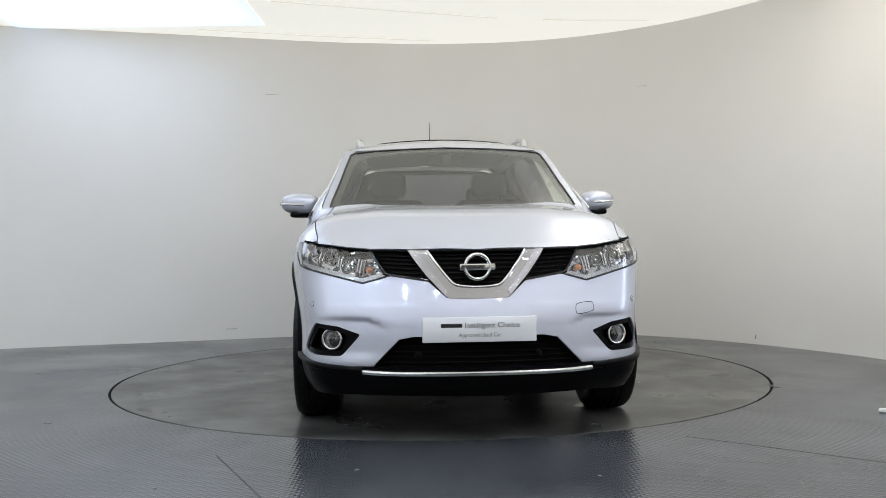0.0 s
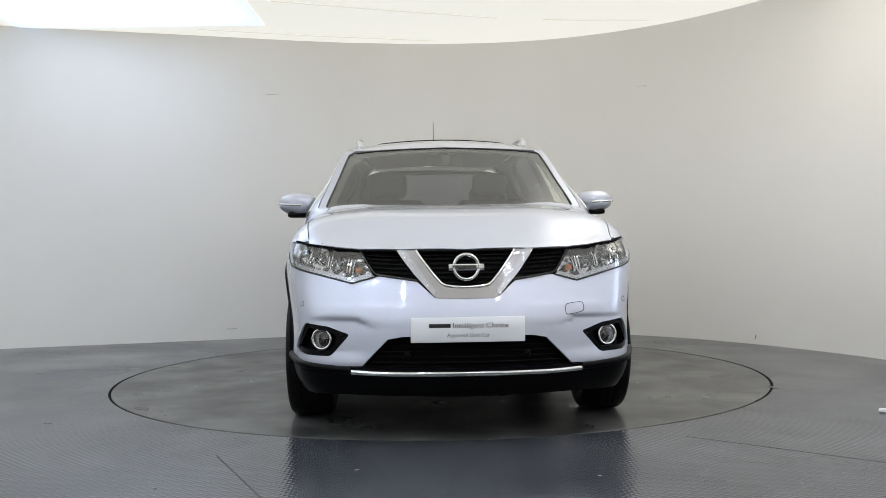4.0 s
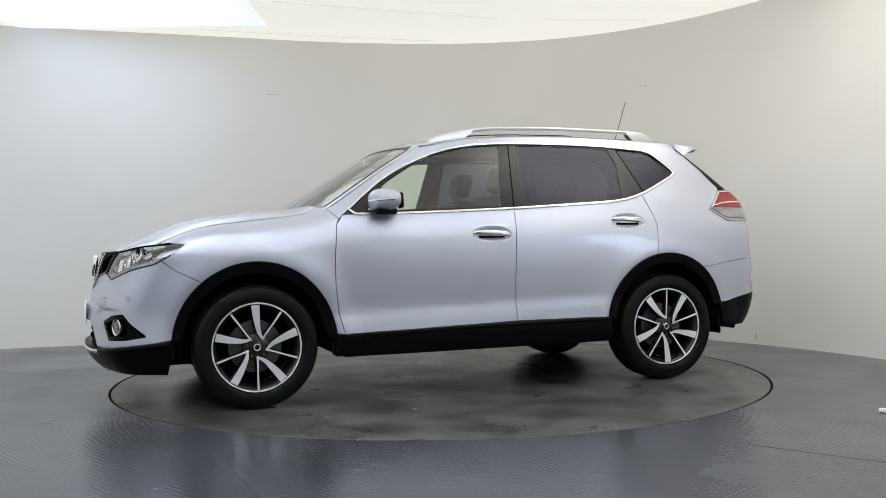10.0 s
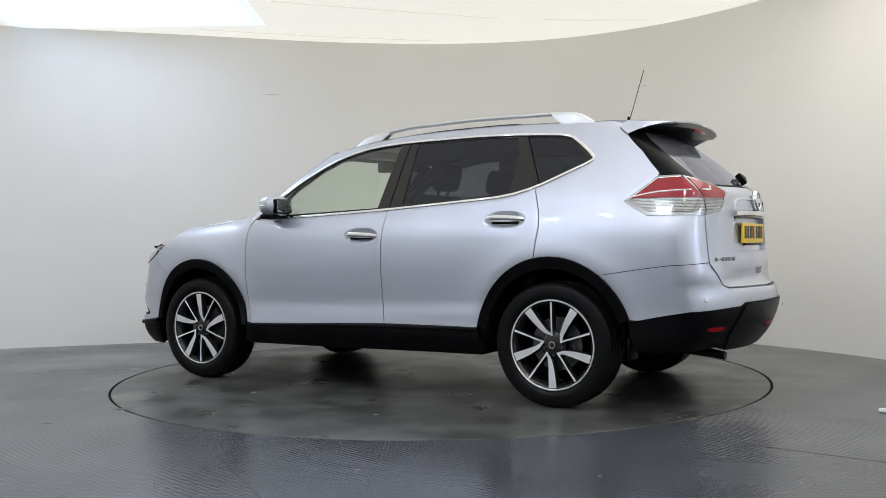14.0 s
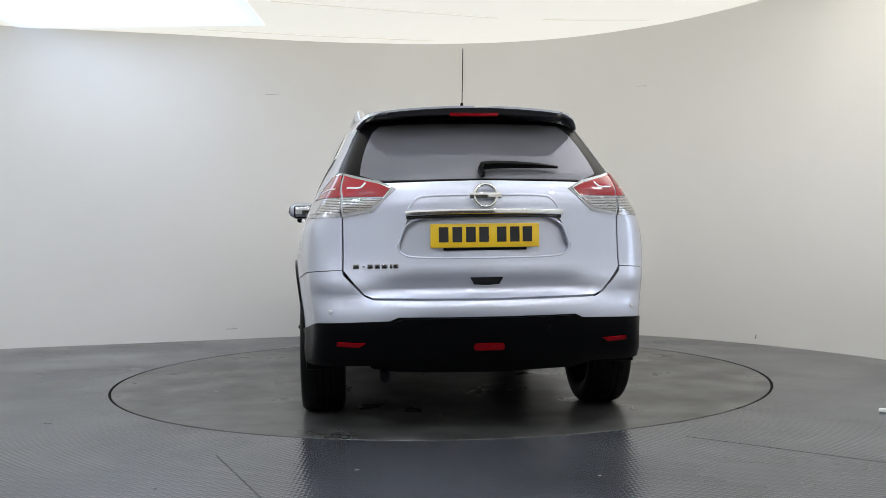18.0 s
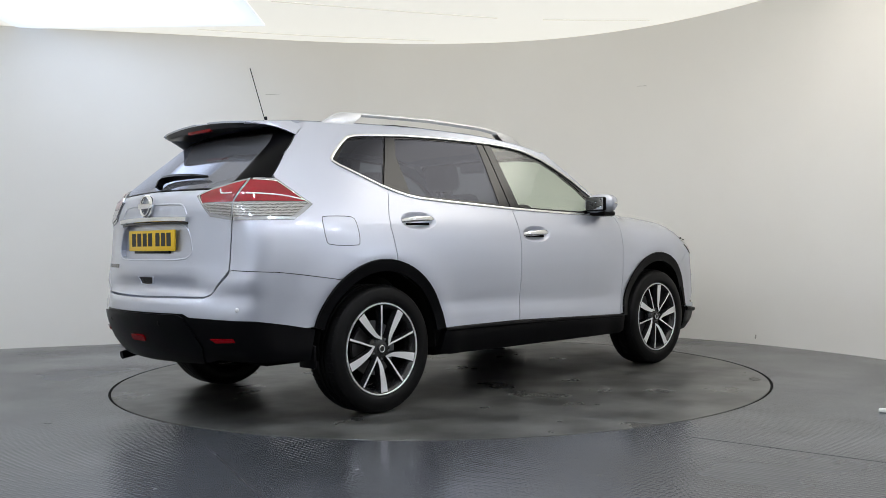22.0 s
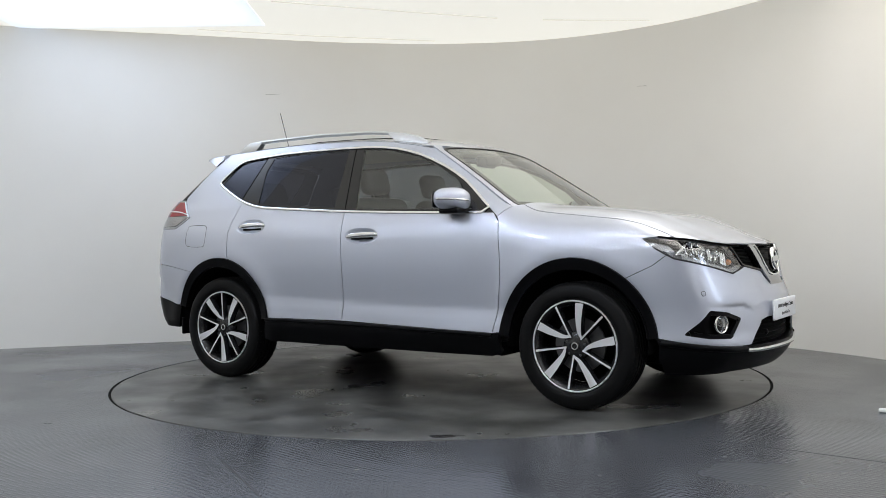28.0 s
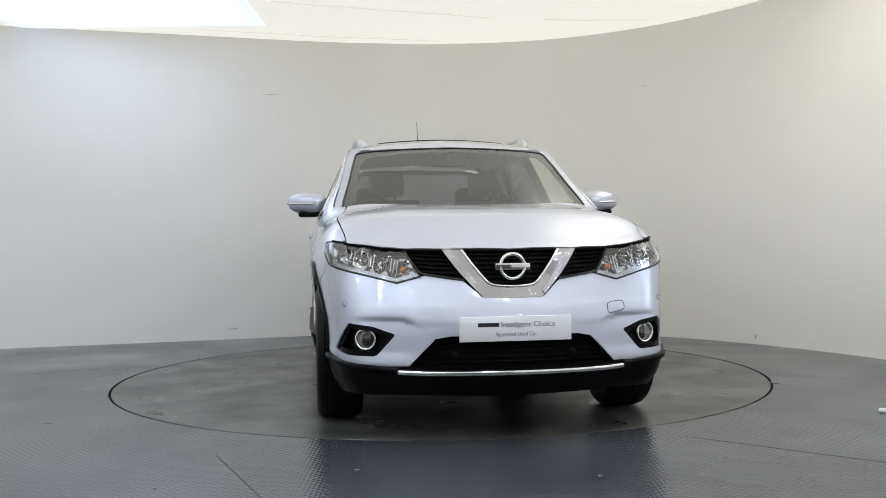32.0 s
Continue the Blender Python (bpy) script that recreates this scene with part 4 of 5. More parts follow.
vs, fs = swept([(-1.50, 0, 1.672), (-1.512, 0, 1.705), (-1.6, 0.004, 1.981)], ring_section(0.0025, 0.0025, 8), up=(0, 1, 0))
aerial = part("aerial", raw(vs, fs), BLACK, car, "thin black whip aerial on the rear of the roof")
turned("aerial_base", [(0.0, 0.05), (0.007, 0.045), (0.011, 0.015), (0.02, 0.0), (0.022, -0.02)], BLACK, aerial, (-1.497, 0, 1.655), "z", 16)

# tailgate spoiler
SPOILER_SIDE = [(-1.678, roof_edge(-1.678)[0]), (-1.72, roof_edge(-1.72)[0]), (-1.76, 0.541), (-1.80, 0.533), (-1.85, 0.510), (-1.90, 0.479), (-1.925, 0.456)]
TIP = lambda y: -1.966 + 0.13 * y * y + 2.2 * max(0.0, abs(y) - 0.36) ** 2
half = [(-1.678, 0.0), (-1.966, 0.0)] + [(TIP(y), y) for y in (0.12, 0.24, 0.36, 0.42)] + SPOILER_SIDE[::-1]
spoiler = panel("spoiler", roof, mirrored(half, 0, 1), SILVER, car, off=0.0, thick=0.01, ref=(0, 0, 0), label="silver tailgate spoiler with a black underside", gap=0.001)
vs, fs = [], []
ys = np.linspace(-0.50, 0.50, 41)
for y in ys:
    xt = TIP(y) + 0.006 + 1.1 * max(0, abs(y) - 0.44)
    zt = float(roof(xt, y)[2]) - 0.010
    e = 1 - (abs(y) / 0.56) ** 4
    vs += [(xt, y, zt), (xt + 0.006, y, zt - 0.014 * e), (xt + 0.014, y, zt - 0.028 * e), (xt + 0.024, y, zt - 0.031 * e), (xt + 0.05, y, zt - 0.025 * e), (xt + 0.08, y, zt - 0.026 * e), (-1.80 + 0.2 * y * y, y, 1.592 - 0.06 * y * y), (-1.72 + 0.2 * y * y, y, 1.602 - 0.08 * y * y)]
for i in range(len(ys) - 1):
    fs += [(i * 8 + k, i * 8 + k + 1, i * 8 + 9 + k, i * 8 + 8 + k) for k in range(7)]
part("spoiler_underside", raw(vs, fs), material("spoiler black", (0.014, 0.014, 0.016), 0.3), spoiler, "black plastic spoiler underside", 35)
SPOILER_LOW = [(-1.647, 0.571, 1.570), (-1.702, 0.594, 1.524), (-1.75, 0.578, 1.545), (-1.80, 0.556, 1.563), (-1.85, 0.522, 1.575), (-1.90, 0.484, 1.582), (-1.925, 0.459, 1.586)]
for sd in (1, -1):
    vs, fs = [], []
    for (x, y), (a, b, c) in zip(SPOILER_SIDE, SPOILER_LOW):
        z = float(roof(x, y)[2])
        vs += [(x, (y - 0.004) * sd, z + 0.0008), (x, (y + 0.004) * sd, z - 0.006), ((x + a) / 2, ((y + b) / 2 + 0.004) * sd, (z + c) / 2), (a, b * sd, c), (a, (b - 0.02) * sd, c + 0.003), (x, (y - 0.02) * sd, z - 0.014)]
    m = len(SPOILER_SIDE)
    for i in range(m - 1):
        fs += [(i * 6 + k, i * 6 + (k + 1) % 6, i * 6 + 6 + (k + 1) % 6, i * 6 + 6 + k) for k in range(6)]
    fs += [tuple(range(6)), tuple(range(len(vs) - 6, len(vs)))]
    part("spoiler_side", raw(vs, fs), SILVER, spoiler, "silver spoiler end", 40)
bm = bmesh.new()
box(bm, (-1.938, 0, 1.578), (0.020, 0.25, 0.024), 0.005)
part("brake_light", bm, DEEPRED, spoiler, "long red high-level brake light")

# ---------------------------------------------------------------- lamps, badges, plates
HOUSING = material("lamp housing", (0.42, 0.43, 0.45), 0.2, 0.7)
LAMPBACK = varied(material("facetted lamp reflector", (0.2, 0.2, 0.2), 0.12, 0.9), (0.015, 0.015, 0.017), (0.55, 0.56, 0.58), 42, 2.5, 0.47, 0.57)
DARKCH = material("dark lamp trim", (0.05, 0.05, 0.055), 0.25, 0.6)
CLEARLENS = material("clear ribbed lens", (0.6, 0.6, 0.6), 0.12, 0.8, 0.6)
co = node(CLEARLENS, "ShaderNodeTexCoord")
wv = node(CLEARLENS, "ShaderNodeTexWave", Scale=40.0, Distortion=4.0, Detail=2.0, Detail_Scale=3.0)
wv.bands_direction = "Z"
rp = node(CLEARLENS, "ShaderNodeValToRGB")
rp.color_ramp.elements[0].color, rp.color_ramp.elements[1].color = (0.07, 0.065, 0.06, 1), (0.55, 0.55, 0.56, 1)
rp.color_ramp.elements[0].position, rp.color_ramp.elements[1].position = 0.15, 0.6
join(CLEARLENS, co, "Object", wv, "Vector")
join(CLEARLENS, wv, "Fac", rp, "Fac")
join(CLEARLENS, rp, "Color", bsdf(CLEARLENS), "Base Color")


def bowl(name, at, axis, r, depth, mat, parent, label="", dome=False):
    """A dish (or a dome) of radius r that opens along axis."""
    prof = [(r * math.sin(t), (depth * math.cos(t)) if dome else -depth * math.cos(t)) for t in [math.pi / 2 * i / 8 for i in range(9)]]
    vs, fs = lathe(prof, "z", 24)
    m = Matrix.Translation(at) @ Vector(axis).to_track_quat("Z", "Y").to_matrix().to_4x4()
    bm = raw([m @ Vector(v) for v in vs], fs)
    bmesh.ops.remove_doubles(bm, verts=bm.verts, dist=1e-5)
    return part(name, bm, mat, parent, label, 60)


def torus(name, at, axis, r, w, mat, parent, label="", h=None, seg=40, up=None):
    vs, fs = lathe([(r + w * math.cos(t), (h or w) * math.sin(t)) for t in [2 * math.pi * i / 12 for i in range(13)]], "z", seg)
    m = Matrix.Translation(at) @ Vector(axis).to_track_quat("Z", "Y").to_matrix().to_4x4()
    bm = raw([m @ Vector(v) for v in vs], fs)
    bmesh.ops.remove_doubles(bm, verts=bm.verts, dist=1e-5)
    return part(name, bm, mat, parent, label, 60)


FOGS = {}
for sd in (1, -1):
    k = dict(side=sd)
    lamp = panel("headlamp", wrap, LAMP_LOW[:-1] + [(a, b - 0.018) for a, b in LAMP_TOP[1:]], LAMPBACK, car, off=-0.045, thick=0.0, label="clear headlamp with chrome reflectors", **k)
    panel("lamp_lens", wrap, LAMP_LOW + [(a, b - 0.005) for a, b in LAMP_TOP[1:]], LENS, lamp, off=0.001, thick=0.008, label="clear plastic lens", grid=0.025, gap=0.003, **k)
    strip("lamp_seal", wrap, LAMP_LOW[:-1], 0.009, DARKCH, lamp, off=0.0, high=0.004, soft=0, **k)
    panel("lamp_bezel", wrap, S([(1.90, 0.833), (1.80, 0.889), (1.742, 0.934), (1.80, 0.930), (1.87, 0.915), (1.915, 0.87)]), HOUSING, lamp, off=-0.03, thick=0.01, label="grey lamp bezel", **k)
    panel("lamp_ledge", wrap, LAMP_LOW[:4] + S([(1.90, 0.85)]) + F([(0.66, 0.80), (0.535, 0.767), (0.45, 0.79)]), HOUSING, lamp, off=-0.012, thick=0.03, label="ribbed lower light strip", **k)
    for y, z, r in ((0.695, 0.866, 0.030), (0.605, 0.840, 0.032)):
        p, nrm = skin(*fy(y, z), sd, -0.022)
        ax = Vector((1, 0.25 * sd, 0))
        bowl("reflector", p, ax, r, 0.03, CHROME, lamp, "chrome reflector bowl")
        bowl("bulb", p - ax * 0.02, ax, 0.010, 0.018, CLEARLENS, lamp, "", True)
    for y, z, h in ((0.745, 0.882, 0.022), (0.728, 0.878, 0.026), (0.652, 0.856, 0.034), (0.638, 0.852, 0.036), (0.560, 0.832, 0.034), (0.546, 0.828, 0.034), (0.530, 0.822, 0.034)):
        strip("reflector_fin", wrap, F([(y + 0.006, z - h), (y, z), (y - 0.008, z + h)]), 0.008, CHROME, lamp, off=-0.042, high=0.02, soft=0, label="upright chrome fin", **k)
    p, nrm = skin(*fy(0.505, 0.808), sd, -0.028)
    bowl("indicator_bulb", p, (1, 0.2 * sd, 0), 0.016, 0.022, AMBER, lamp, "amber indicator bulb", True)
    # tail lamps
    tail = S([(-1.750, 1.136), (-1.905, 1.272)]) + B([(0.662, 1.274), (0.676, 1.050)]) + S([(-1.886, 1.052)])
    t1 = panel("tail_lamp", wrap, tail, HOUSING, car, off=0.0045, thick=0.03, gap=0.002, label="red and clear tail lamp wrapped round the corner", grid=0.025, **k)
    panel("red_lens", wrap, S([(-1.795, 1.150), (-1.915, 1.254)]) + B([(0.665, 1.258), (0.674, 1.147)]), RED, t1, off=0.008, thick=0.01, label="red lens", grid=0.025, **k)
    panel("clear_lens", wrap, S([(-1.783, 1.137), (-1.80, 1.144)]) + B([(0.675, 1.141), (0.682, 1.069)]) + S([(-1.893, 1.073)]), CLEARLENS, t1, off=0.008, thick=0.01, label="clear ribbed lens", grid=0.025, **k)
    strip("light_guide", wrap, S([(-1.80, 1.157), (-1.90, 1.178), (-2.0, 1.185)]) + B([(0.70, 1.187)]), 0.007, PLATE, t1, off=0.008, high=0.003, label="white light line", **k)
    strip("lamp_edge", wrap, S([(-1.775, 1.139), (-1.91, 1.256)]) + B([(0.672, 1.260)]), 0.006, CHROME, t1, off=0.004, high=0.006, soft=0, **k)
    tail2 = B([(0.658, 1.272), (0.49, 1.224), (0.414, 1.184), (0.480, 1.123), (0.532, 1.073), (0.672, 1.051)])
    t2 = panel("tailgate_lamp", wrap, tail2, HOUSING, car, off=0.0045, thick=0.03, gap=0.002, label="red and clear inner tail lamp on the tailgate", grid=0.025, **k)
    panel("red_lens", wrap, B([(0.655, 1.255), (0.50, 1.207), (0.450, 1.184), (0.476, 1.147), (0.664, 1.147)]), RED, t2, off=0.008, thick=0.01, label="red lens", grid=0.025, **k)
    panel("clear_lens", wrap, B([(0.482, 1.140), (0.495, 1.128), (0.542, 1.093), (0.667, 1.071), (0.665, 1.140)]), CLEARLENS, t2, off=0.008, thick=0.01, label="clear ribbed lens", grid=0.025, **k)
    strip("light_guide", wrap, B([(0.645, 1.19), (0.585, 1.187), (0.565, 1.205), (0.56, 1.212)]), 0.008, PLATE, t2, off=0.008, high=0.003, label="white light line", **k)
    strip("lamp_edge", wrap, B([(0.50, 1.210), (0.438, 1.184), (0.48, 1.138)]), 0.006, CHROME, t2, off=0.004, high=0.006, soft=0, **k)
    # fog lamps in dark pockets
    pocket = panel("fog_pocket", wrap, FOG, BLACK, car, off=-0.05, thick=0.0, label="black plastic fog lamp pocket", **k)
    panel("fog_bezel", wrap, [tuple(q) for q in inset(np.array(FOG), -0.012)], BLACK, pocket, off=-0.012, thick=0.03, holes=[bezel_in], label="black plastic fog lamp bezel", **k)
    fp, fn = skin(*fy(0.69, 0.484), sd, -0.03)
    ax = Vector((1, 0.42 * sd, 0.0)).normalized()
    torus("fog_ring", fp, ax, 0.047, 0.007, CHROME, pocket, "chrome fog lamp ring")
    bowl("fog_reflector", fp - ax * 0.004, ax, 0.043, 0.03, HOUSING, pocket)
    bowl("fog_lens", fp - ax * 0.004, ax, 0.042, 0.01, LENS, pocket, "clear fog lamp lens", True)
    bowl("fog_bulb", fp - ax * 0.028, ax, 0.014, 0.02, DARKCH, pocket, "", True)
    for y, z in ((0.77, 0.645),):
        p, nrm = skin(*fy(y, z), sd, 0.001)
        bowl("parking_sensor", p, nrm, 0.011, 0.002, SILVER, car, "round parking sensor", True)
        torus("sensor_ring", p, nrm, 0.0125, 0.001, DARKCH, car)
    for y, z in ((0.735, 0.605), (0.27, 0.535)):
        p, nrm = skin(*ry(y, z), sd, 0.002 if z > 0.55 else 0.03)
        bowl("parking_sensor", p, nrm, 0.011, 0.003, SATIN if z > 0.55 else BLACK, car, "round parking sensor", True)
    panel("rear_reflector", wrap, B([(0.572, 0.459), (0.70, 0.463), (0.705, 0.446), (0.60, 0.440)]), DEEPRED, car, off=0.012, thick=0.012, label="red rear reflector", **k)

panel("skid_panel", wrap, mirrored(B([(0.0, 0.576), (0.39, 0.576), (0.43, 0.56), (0.47, 0.50), (0.50, 0.41), (0.44, 0.325), (0.0, 0.318)]), S5), BLACK, car, off=0.012, thick=0.03, soft=0, label="raised black centre section of the rear bumper")
panel("rear_fog_lamp", wrap, mirrored(B([(0.0, 0.462), (0.066, 0.460), (0.074, 0.445), (0.066, 0.430), (0.0, 0.430)]), S5), DEEPRED, car, off=0.020, thick=0.014, label="red rear fog lamp")
strip("towing_cover", wrap, F([(0.463, 0.592), (0.463, 0.625), (0.475, 0.636), (0.54, 0.642), (0.553, 0.634), (0.556, 0.606), (0.545, 0.596), (0.475, 0.584)]), 0.003, DARKCH, car, off=0.001, high=0.0016, closed=True, label="outline of the towing eye cover")
strip("fuel_flap", wrap, S([(-1.725, 0.945), (-1.727, 1.06), (-1.715, 1.074), (-1.60, 1.076), (-1.525, 1.072), (-1.512, 1.03), (-1.511, 0.932), (-1.53, 0.918), (-1.70, 0.922)]), 0.004, DARKCH, car, off=-0.001, high=0.0016,
      side=-1, closed=True, label="outline of the fuel flap")


def emblem(x, z, r, facing, label):
    ring = torus("emblem", (x, 0, z), (facing, 0, 0.08), r * 0.86, r * 0.15, CHROME, car, label, h=0.016)
    bm = bmesh.new()
    box(bm, (x + 0.008 * facing, 0, z), (0.014, r * 2.5, r * 0.48), 0.004)
    part("emblem_bar", bm, CHROME, ring)
    return ring


emblem(2.205, 0.813, 0.066, 1, "round chrome emblem with a bar across")
emblem(-2.268, 1.146, 0.062, -1, "round chrome emblem with a bar across")
for i in range(9):
    z = 0.700 + i * 0.022
    w = min(0.09 + (z - 0.70) * 0.75, 0.21)
    strip("grille_bar", wrap, [(-fy(w, z)[0], z), (0, z), fy(w, z)], 0.009, GRILLE, car, off=-0.022, high=0.008, soft=0)
for sd in (1, -1):
    for i in range(6):
        z = 0.765 + i * 0.021
        y0, y1 = 0.235 + (z - 0.745) * 0.62, 0.42 + (z - 0.77) * 0.5
        strip("grille_bar", wrap, [fy(y0, z), fy((y0 + y1) / 2, z + 0.004), fy(y1, z + 0.01)], 0.008, GRILLE, car, off=-0.022, high=0.008, soft=0, side=sd)
    strip("grille_edge", wrap, F([(0.225, 0.752), (0.405, 0.780), (0.425, 0.79), (0.49, 0.888)]), 0.011, GLOSS, car, off=0.0, high=0.008, soft=0, side=sd)
for i in range(5):
    z = 0.375 + i * 0.026
    w = 0.47 - (z - 0.36) * 0.85
    strip("intake_bar", wrap, [(-fy(w, z)[0], z), (0, z), fy(w, z)], 0.006, PIT, car, off=-0.048, high=0.010, soft=0)
for sd in (1, -1):
    p, nrm = skin(*fy(0.28, 0.415), sd, -0.02)
    bowl("parking_sensor", p, nrm, 0.016, 0.01, BLACK, car, "", True)


def lettering(name, text, size, at, m, mat, parent, width=None):
    """Words in the built-in font as a thin mesh, centred at a point."""
    cu = bpy.data.curves.new(name, "FONT")
    cu.body, cu.size, cu.align_x, cu.align_y, cu.extrude = text, size, "CENTER", "CENTER", 0.0006
    tmp = bpy.data.objects.new(name, cu)
    scene.collection.objects.link(tmp)
    me = bpy.data.meshes.new_from_object(tmp.evaluated_get(bpy.context.evaluated_depsgraph_get()))
    bpy.data.objects.remove(tmp)
    if width:
        w = max(v.co.x for v in me.vertices) - min(v.co.x for v in me.vertices)
        for v in me.vertices:
            v.co.x *= width / w
    me.materials.clear()
    me.materials.append(mat)
    ob = new(name, me)
    ob.parent = parent
    ob.matrix_basis = Matrix.Translation(at) @ m
    return ob


FACE_FRONT = Matrix(((0, 0, 1, 0), (1, 0, 0, 0), (0, 1, 0, 0), (0, 0, 0, 1)))
GREY = material("grey ink", (0.16, 0.16, 0.17), 0.5)
bm = bmesh.new()
box(bm, (2.262, 0, 0.5305), (0.012, 0.522, 0.114), 0.003)
plate = part("front_plate", bm, PLATE, car, "white dealer plate with two lines of dark lettering")
bm = bmesh.new()
box(bm, (2.2685, -0.128, 0.549), (0.0012, 0.098, 0.018))
part("brand_bar", bm, INK, plate)
lettering("upper_line", "Intelligent Choice", 0.033, (2.2685, 0.058, 0.5485), FACE_FRONT, INK, plate, 0.252)
lettering("lower_line", "Approved Used Car", 0.026, (2.2685, 0.002, 0.505), FACE_FRONT, GREY, plate, 0.195)
bm = bmesh.new()
box(bm, (-2.243, 0, 0.959), (0.012, 0.522, 0.113), 0.003)
plate = part("rear_plate", bm, YELLOW, car, "yellow number plate with black bars for characters")
for i, y in enumerate((0.199, 0.134, 0.069, 0.006, -0.079, -0.142, -0.203)):
    bm = bmesh.new()
    box(bm, (-2.2495, y, 0.964), (0.0014, 0.046, 0.072))
    part("character_bar", bm, INK, plate)
bm = bmesh.new()
box(bm, (-2.241, 0, 0.896), (0.012, 0.40, 0.014), 0.002)
part("plate_holder", bm, BLACK, plate, "black plate holder strip")
for i, (y, w) in enumerate(((0.61, 0.03), (0.575, 0.012), (0.545, 0.026), (0.512, 0.026), (0.478, 0.028), (0.448, 0.012), (0.425, 0.024))):
    p, nrm = skin(*ry(y, 0.818), 1, 0.002)
    bm = bmesh.new()
    box(bm, p, (0.006, w, 0.02 if i != 1 else 0.006), 0.002)
    part("badge_bar", bm, DARKMIRROR, car, "chrome badge bar")
strip("tailgate_chrome", wrap, B([(0.375, 1.066), (0.2, 1.072), (0.0, 1.073)]) + [(2 * S5 - a, b) for a, b in B([(0.2, 1.072), (0.375, 1.066)])],
      0.029, CHROME, car, off=0.004, high=0.018, label="chrome bar over the number plate")
# a dark strip stands in for the floor's reflection low on the chrome bar
strip("bar_dark_half", wrap, B([(0.372, 1.046), (0.2, 1.052), (0.0, 1.053)]) + [(2 * S5 - a, b) for a, b in B([(0.2, 1.052), (0.372, 1.046)])], 0.014, GLOSS, car, off=-0.004, high=0.010, label="dark strip put in for the dark reflection in the chrome bar's lower half")
strip("tailgate_step", wrap, B([(0.36, 1.09), (0.33, 1.135), (0.29, 1.15), (0.0, 1.152)]) + [(2 * S5 - a, b) for a, b in B([(0.29, 1.15), (0.33, 1.135), (0.36, 1.09)])], 0.012, SILVER, car, off=-0.003, high=0.007)
panel("tailgate_handle", wrap, mirrored(B([(0.0, 0.762), (0.082, 0.762), (0.062, 0.728), (0.0, 0.724)]), S5), GLOSS, car, off=0.002, thick=0.01, label="dark tailgate release")
strip("handle_edge", wrap, B([(0.085, 0.764), (0.062, 0.724), (0.0, 0.720)]) + [(2 * S5 - a, b) for a, b in B([(0.062, 0.724), (0.085, 0.764)])], 0.008, SILVER, car, off=0.0, high=0.006, soft=0)
# rear wiper
def on_glass(y, z, off):
    return skin(*ry(abs(y), z), 1 if y >= 0 else -1, off)[0]


vs, fs = swept([on_glass(0.0, 1.238, 0.012), on_glass(0.012, 1.262, 0.022), on_glass(0.0, 1.28, 0.024), on_glass(-0.06, 1.288, 0.022), on_glass(-0.16, 1.29, 0.02), on_glass(-0.27, 1.288, 0.018), on_glass(-0.385, 1.282, 0.014)],
              [(0.008, -0.013), (0.008, 0.013), (-0.006, 0.010), (-0.006, -0.010)], scale=[1.5, 1.5, 1.6, 1.5, 1.3, 1.0, 0.5], up=(-0.8, 0, 0.6))
part("rear_wiper", raw(vs, fs), BLACK, car, "black rear wiper arm", 40)

# ---------------------------------------------------------------- door mirrors
for sd in (1, -1):
    vs, fs = [], []
    nu, nv = 32, 18

    def cap(th, ph, grow=1.0):
        """A point of the mirror's shell: rounded in front, flat behind, drawn in towards its outer end."""
        pw = lambda v, e: math.copysign(abs(v) ** e, v)
        x = 0.098 * grow * pw(math.cos(ph), 0.7) * pw(math.cos(th), 0.75)
        y = 0.122 * grow * pw(math.cos(ph), 0.7) * pw(math.sin(th), 0.75)
        z = 0.070 * grow * pw(math.sin(ph), 0.75) * (1 - 1.6 * max(0, y) if ph < 0 else 1 - 1.2 * max(0, y))
        if x < 0:
            x *= 0.86
        return 0.605 + x - 0.32 * max(0, y) * (x > 0), (0.938 + y) * sd, 1.180 + z + 0.05 * y

    for j in range(nv + 1):
        for i in range(nu):
            vs.append(cap(2 * math.pi * i / nu, -math.pi / 2 + math.pi * j / nv))
    for j in range(nv):
        for i in range(nu):
            fs.append((j * nu + i, j * nu + (i + 1) % nu, (j + 1) * nu + (i + 1) % nu, (j + 1) * nu + i))
    bm = raw(vs, fs)
    bmesh.ops.remove_doubles(bm, verts=bm.verts, dist=1e-5)
    mir = part("door_mirror", bm, SILVER, car, "silver door mirror with a slim indicator and black base", 60)
    bm = bmesh.new()
    box(bm, (0.615, 0.915 * sd, 1.114), (0.135, 0.165, 0.034), 0.015, 3)
    part("mirror_base", bm, BLACK, mir, "black plastic underside")
    bm = bmesh.new()
    box(bm, (0.62, 0.815 * sd, 1.112), (0.11, 0.10, 0.034), 0.012, 3)
    part("mirror_arm", bm, BLACK, mir, "black mirror arm")
    bm = bmesh.new()
    box(bm, (0.515, 0.938 * sd, 1.178), (0.006, 0.142, 0.080), 0.0028)
    part("mirror_glass", bm, material("mirror glass", (0.45, 0.47, 0.5), 0.02, 1.0), mir, "mirror glass")
    bm = bmesh.new()
    box(bm, (0.534, 0.938 * sd, 1.178), (0.034, 0.165, 0.096), 0.016, 3)
    vs, fs = swept([cap(t, -0.04, 1.01) for t in np.linspace(-0.15, 1.75, 14)], ring_section(0.004, 0.006, 8))
    part("mirror_rim", bm, BLACK, mir, "black mirror rim")
    part("indicator", raw(vs, fs), CHROME, mir, "slim clear indicator strip", 60)

# ---------------------------------------------------------------- wheels
SPOKE_SIDE = material("spoke black", (0.012, 0.012, 0.013), 0.25)


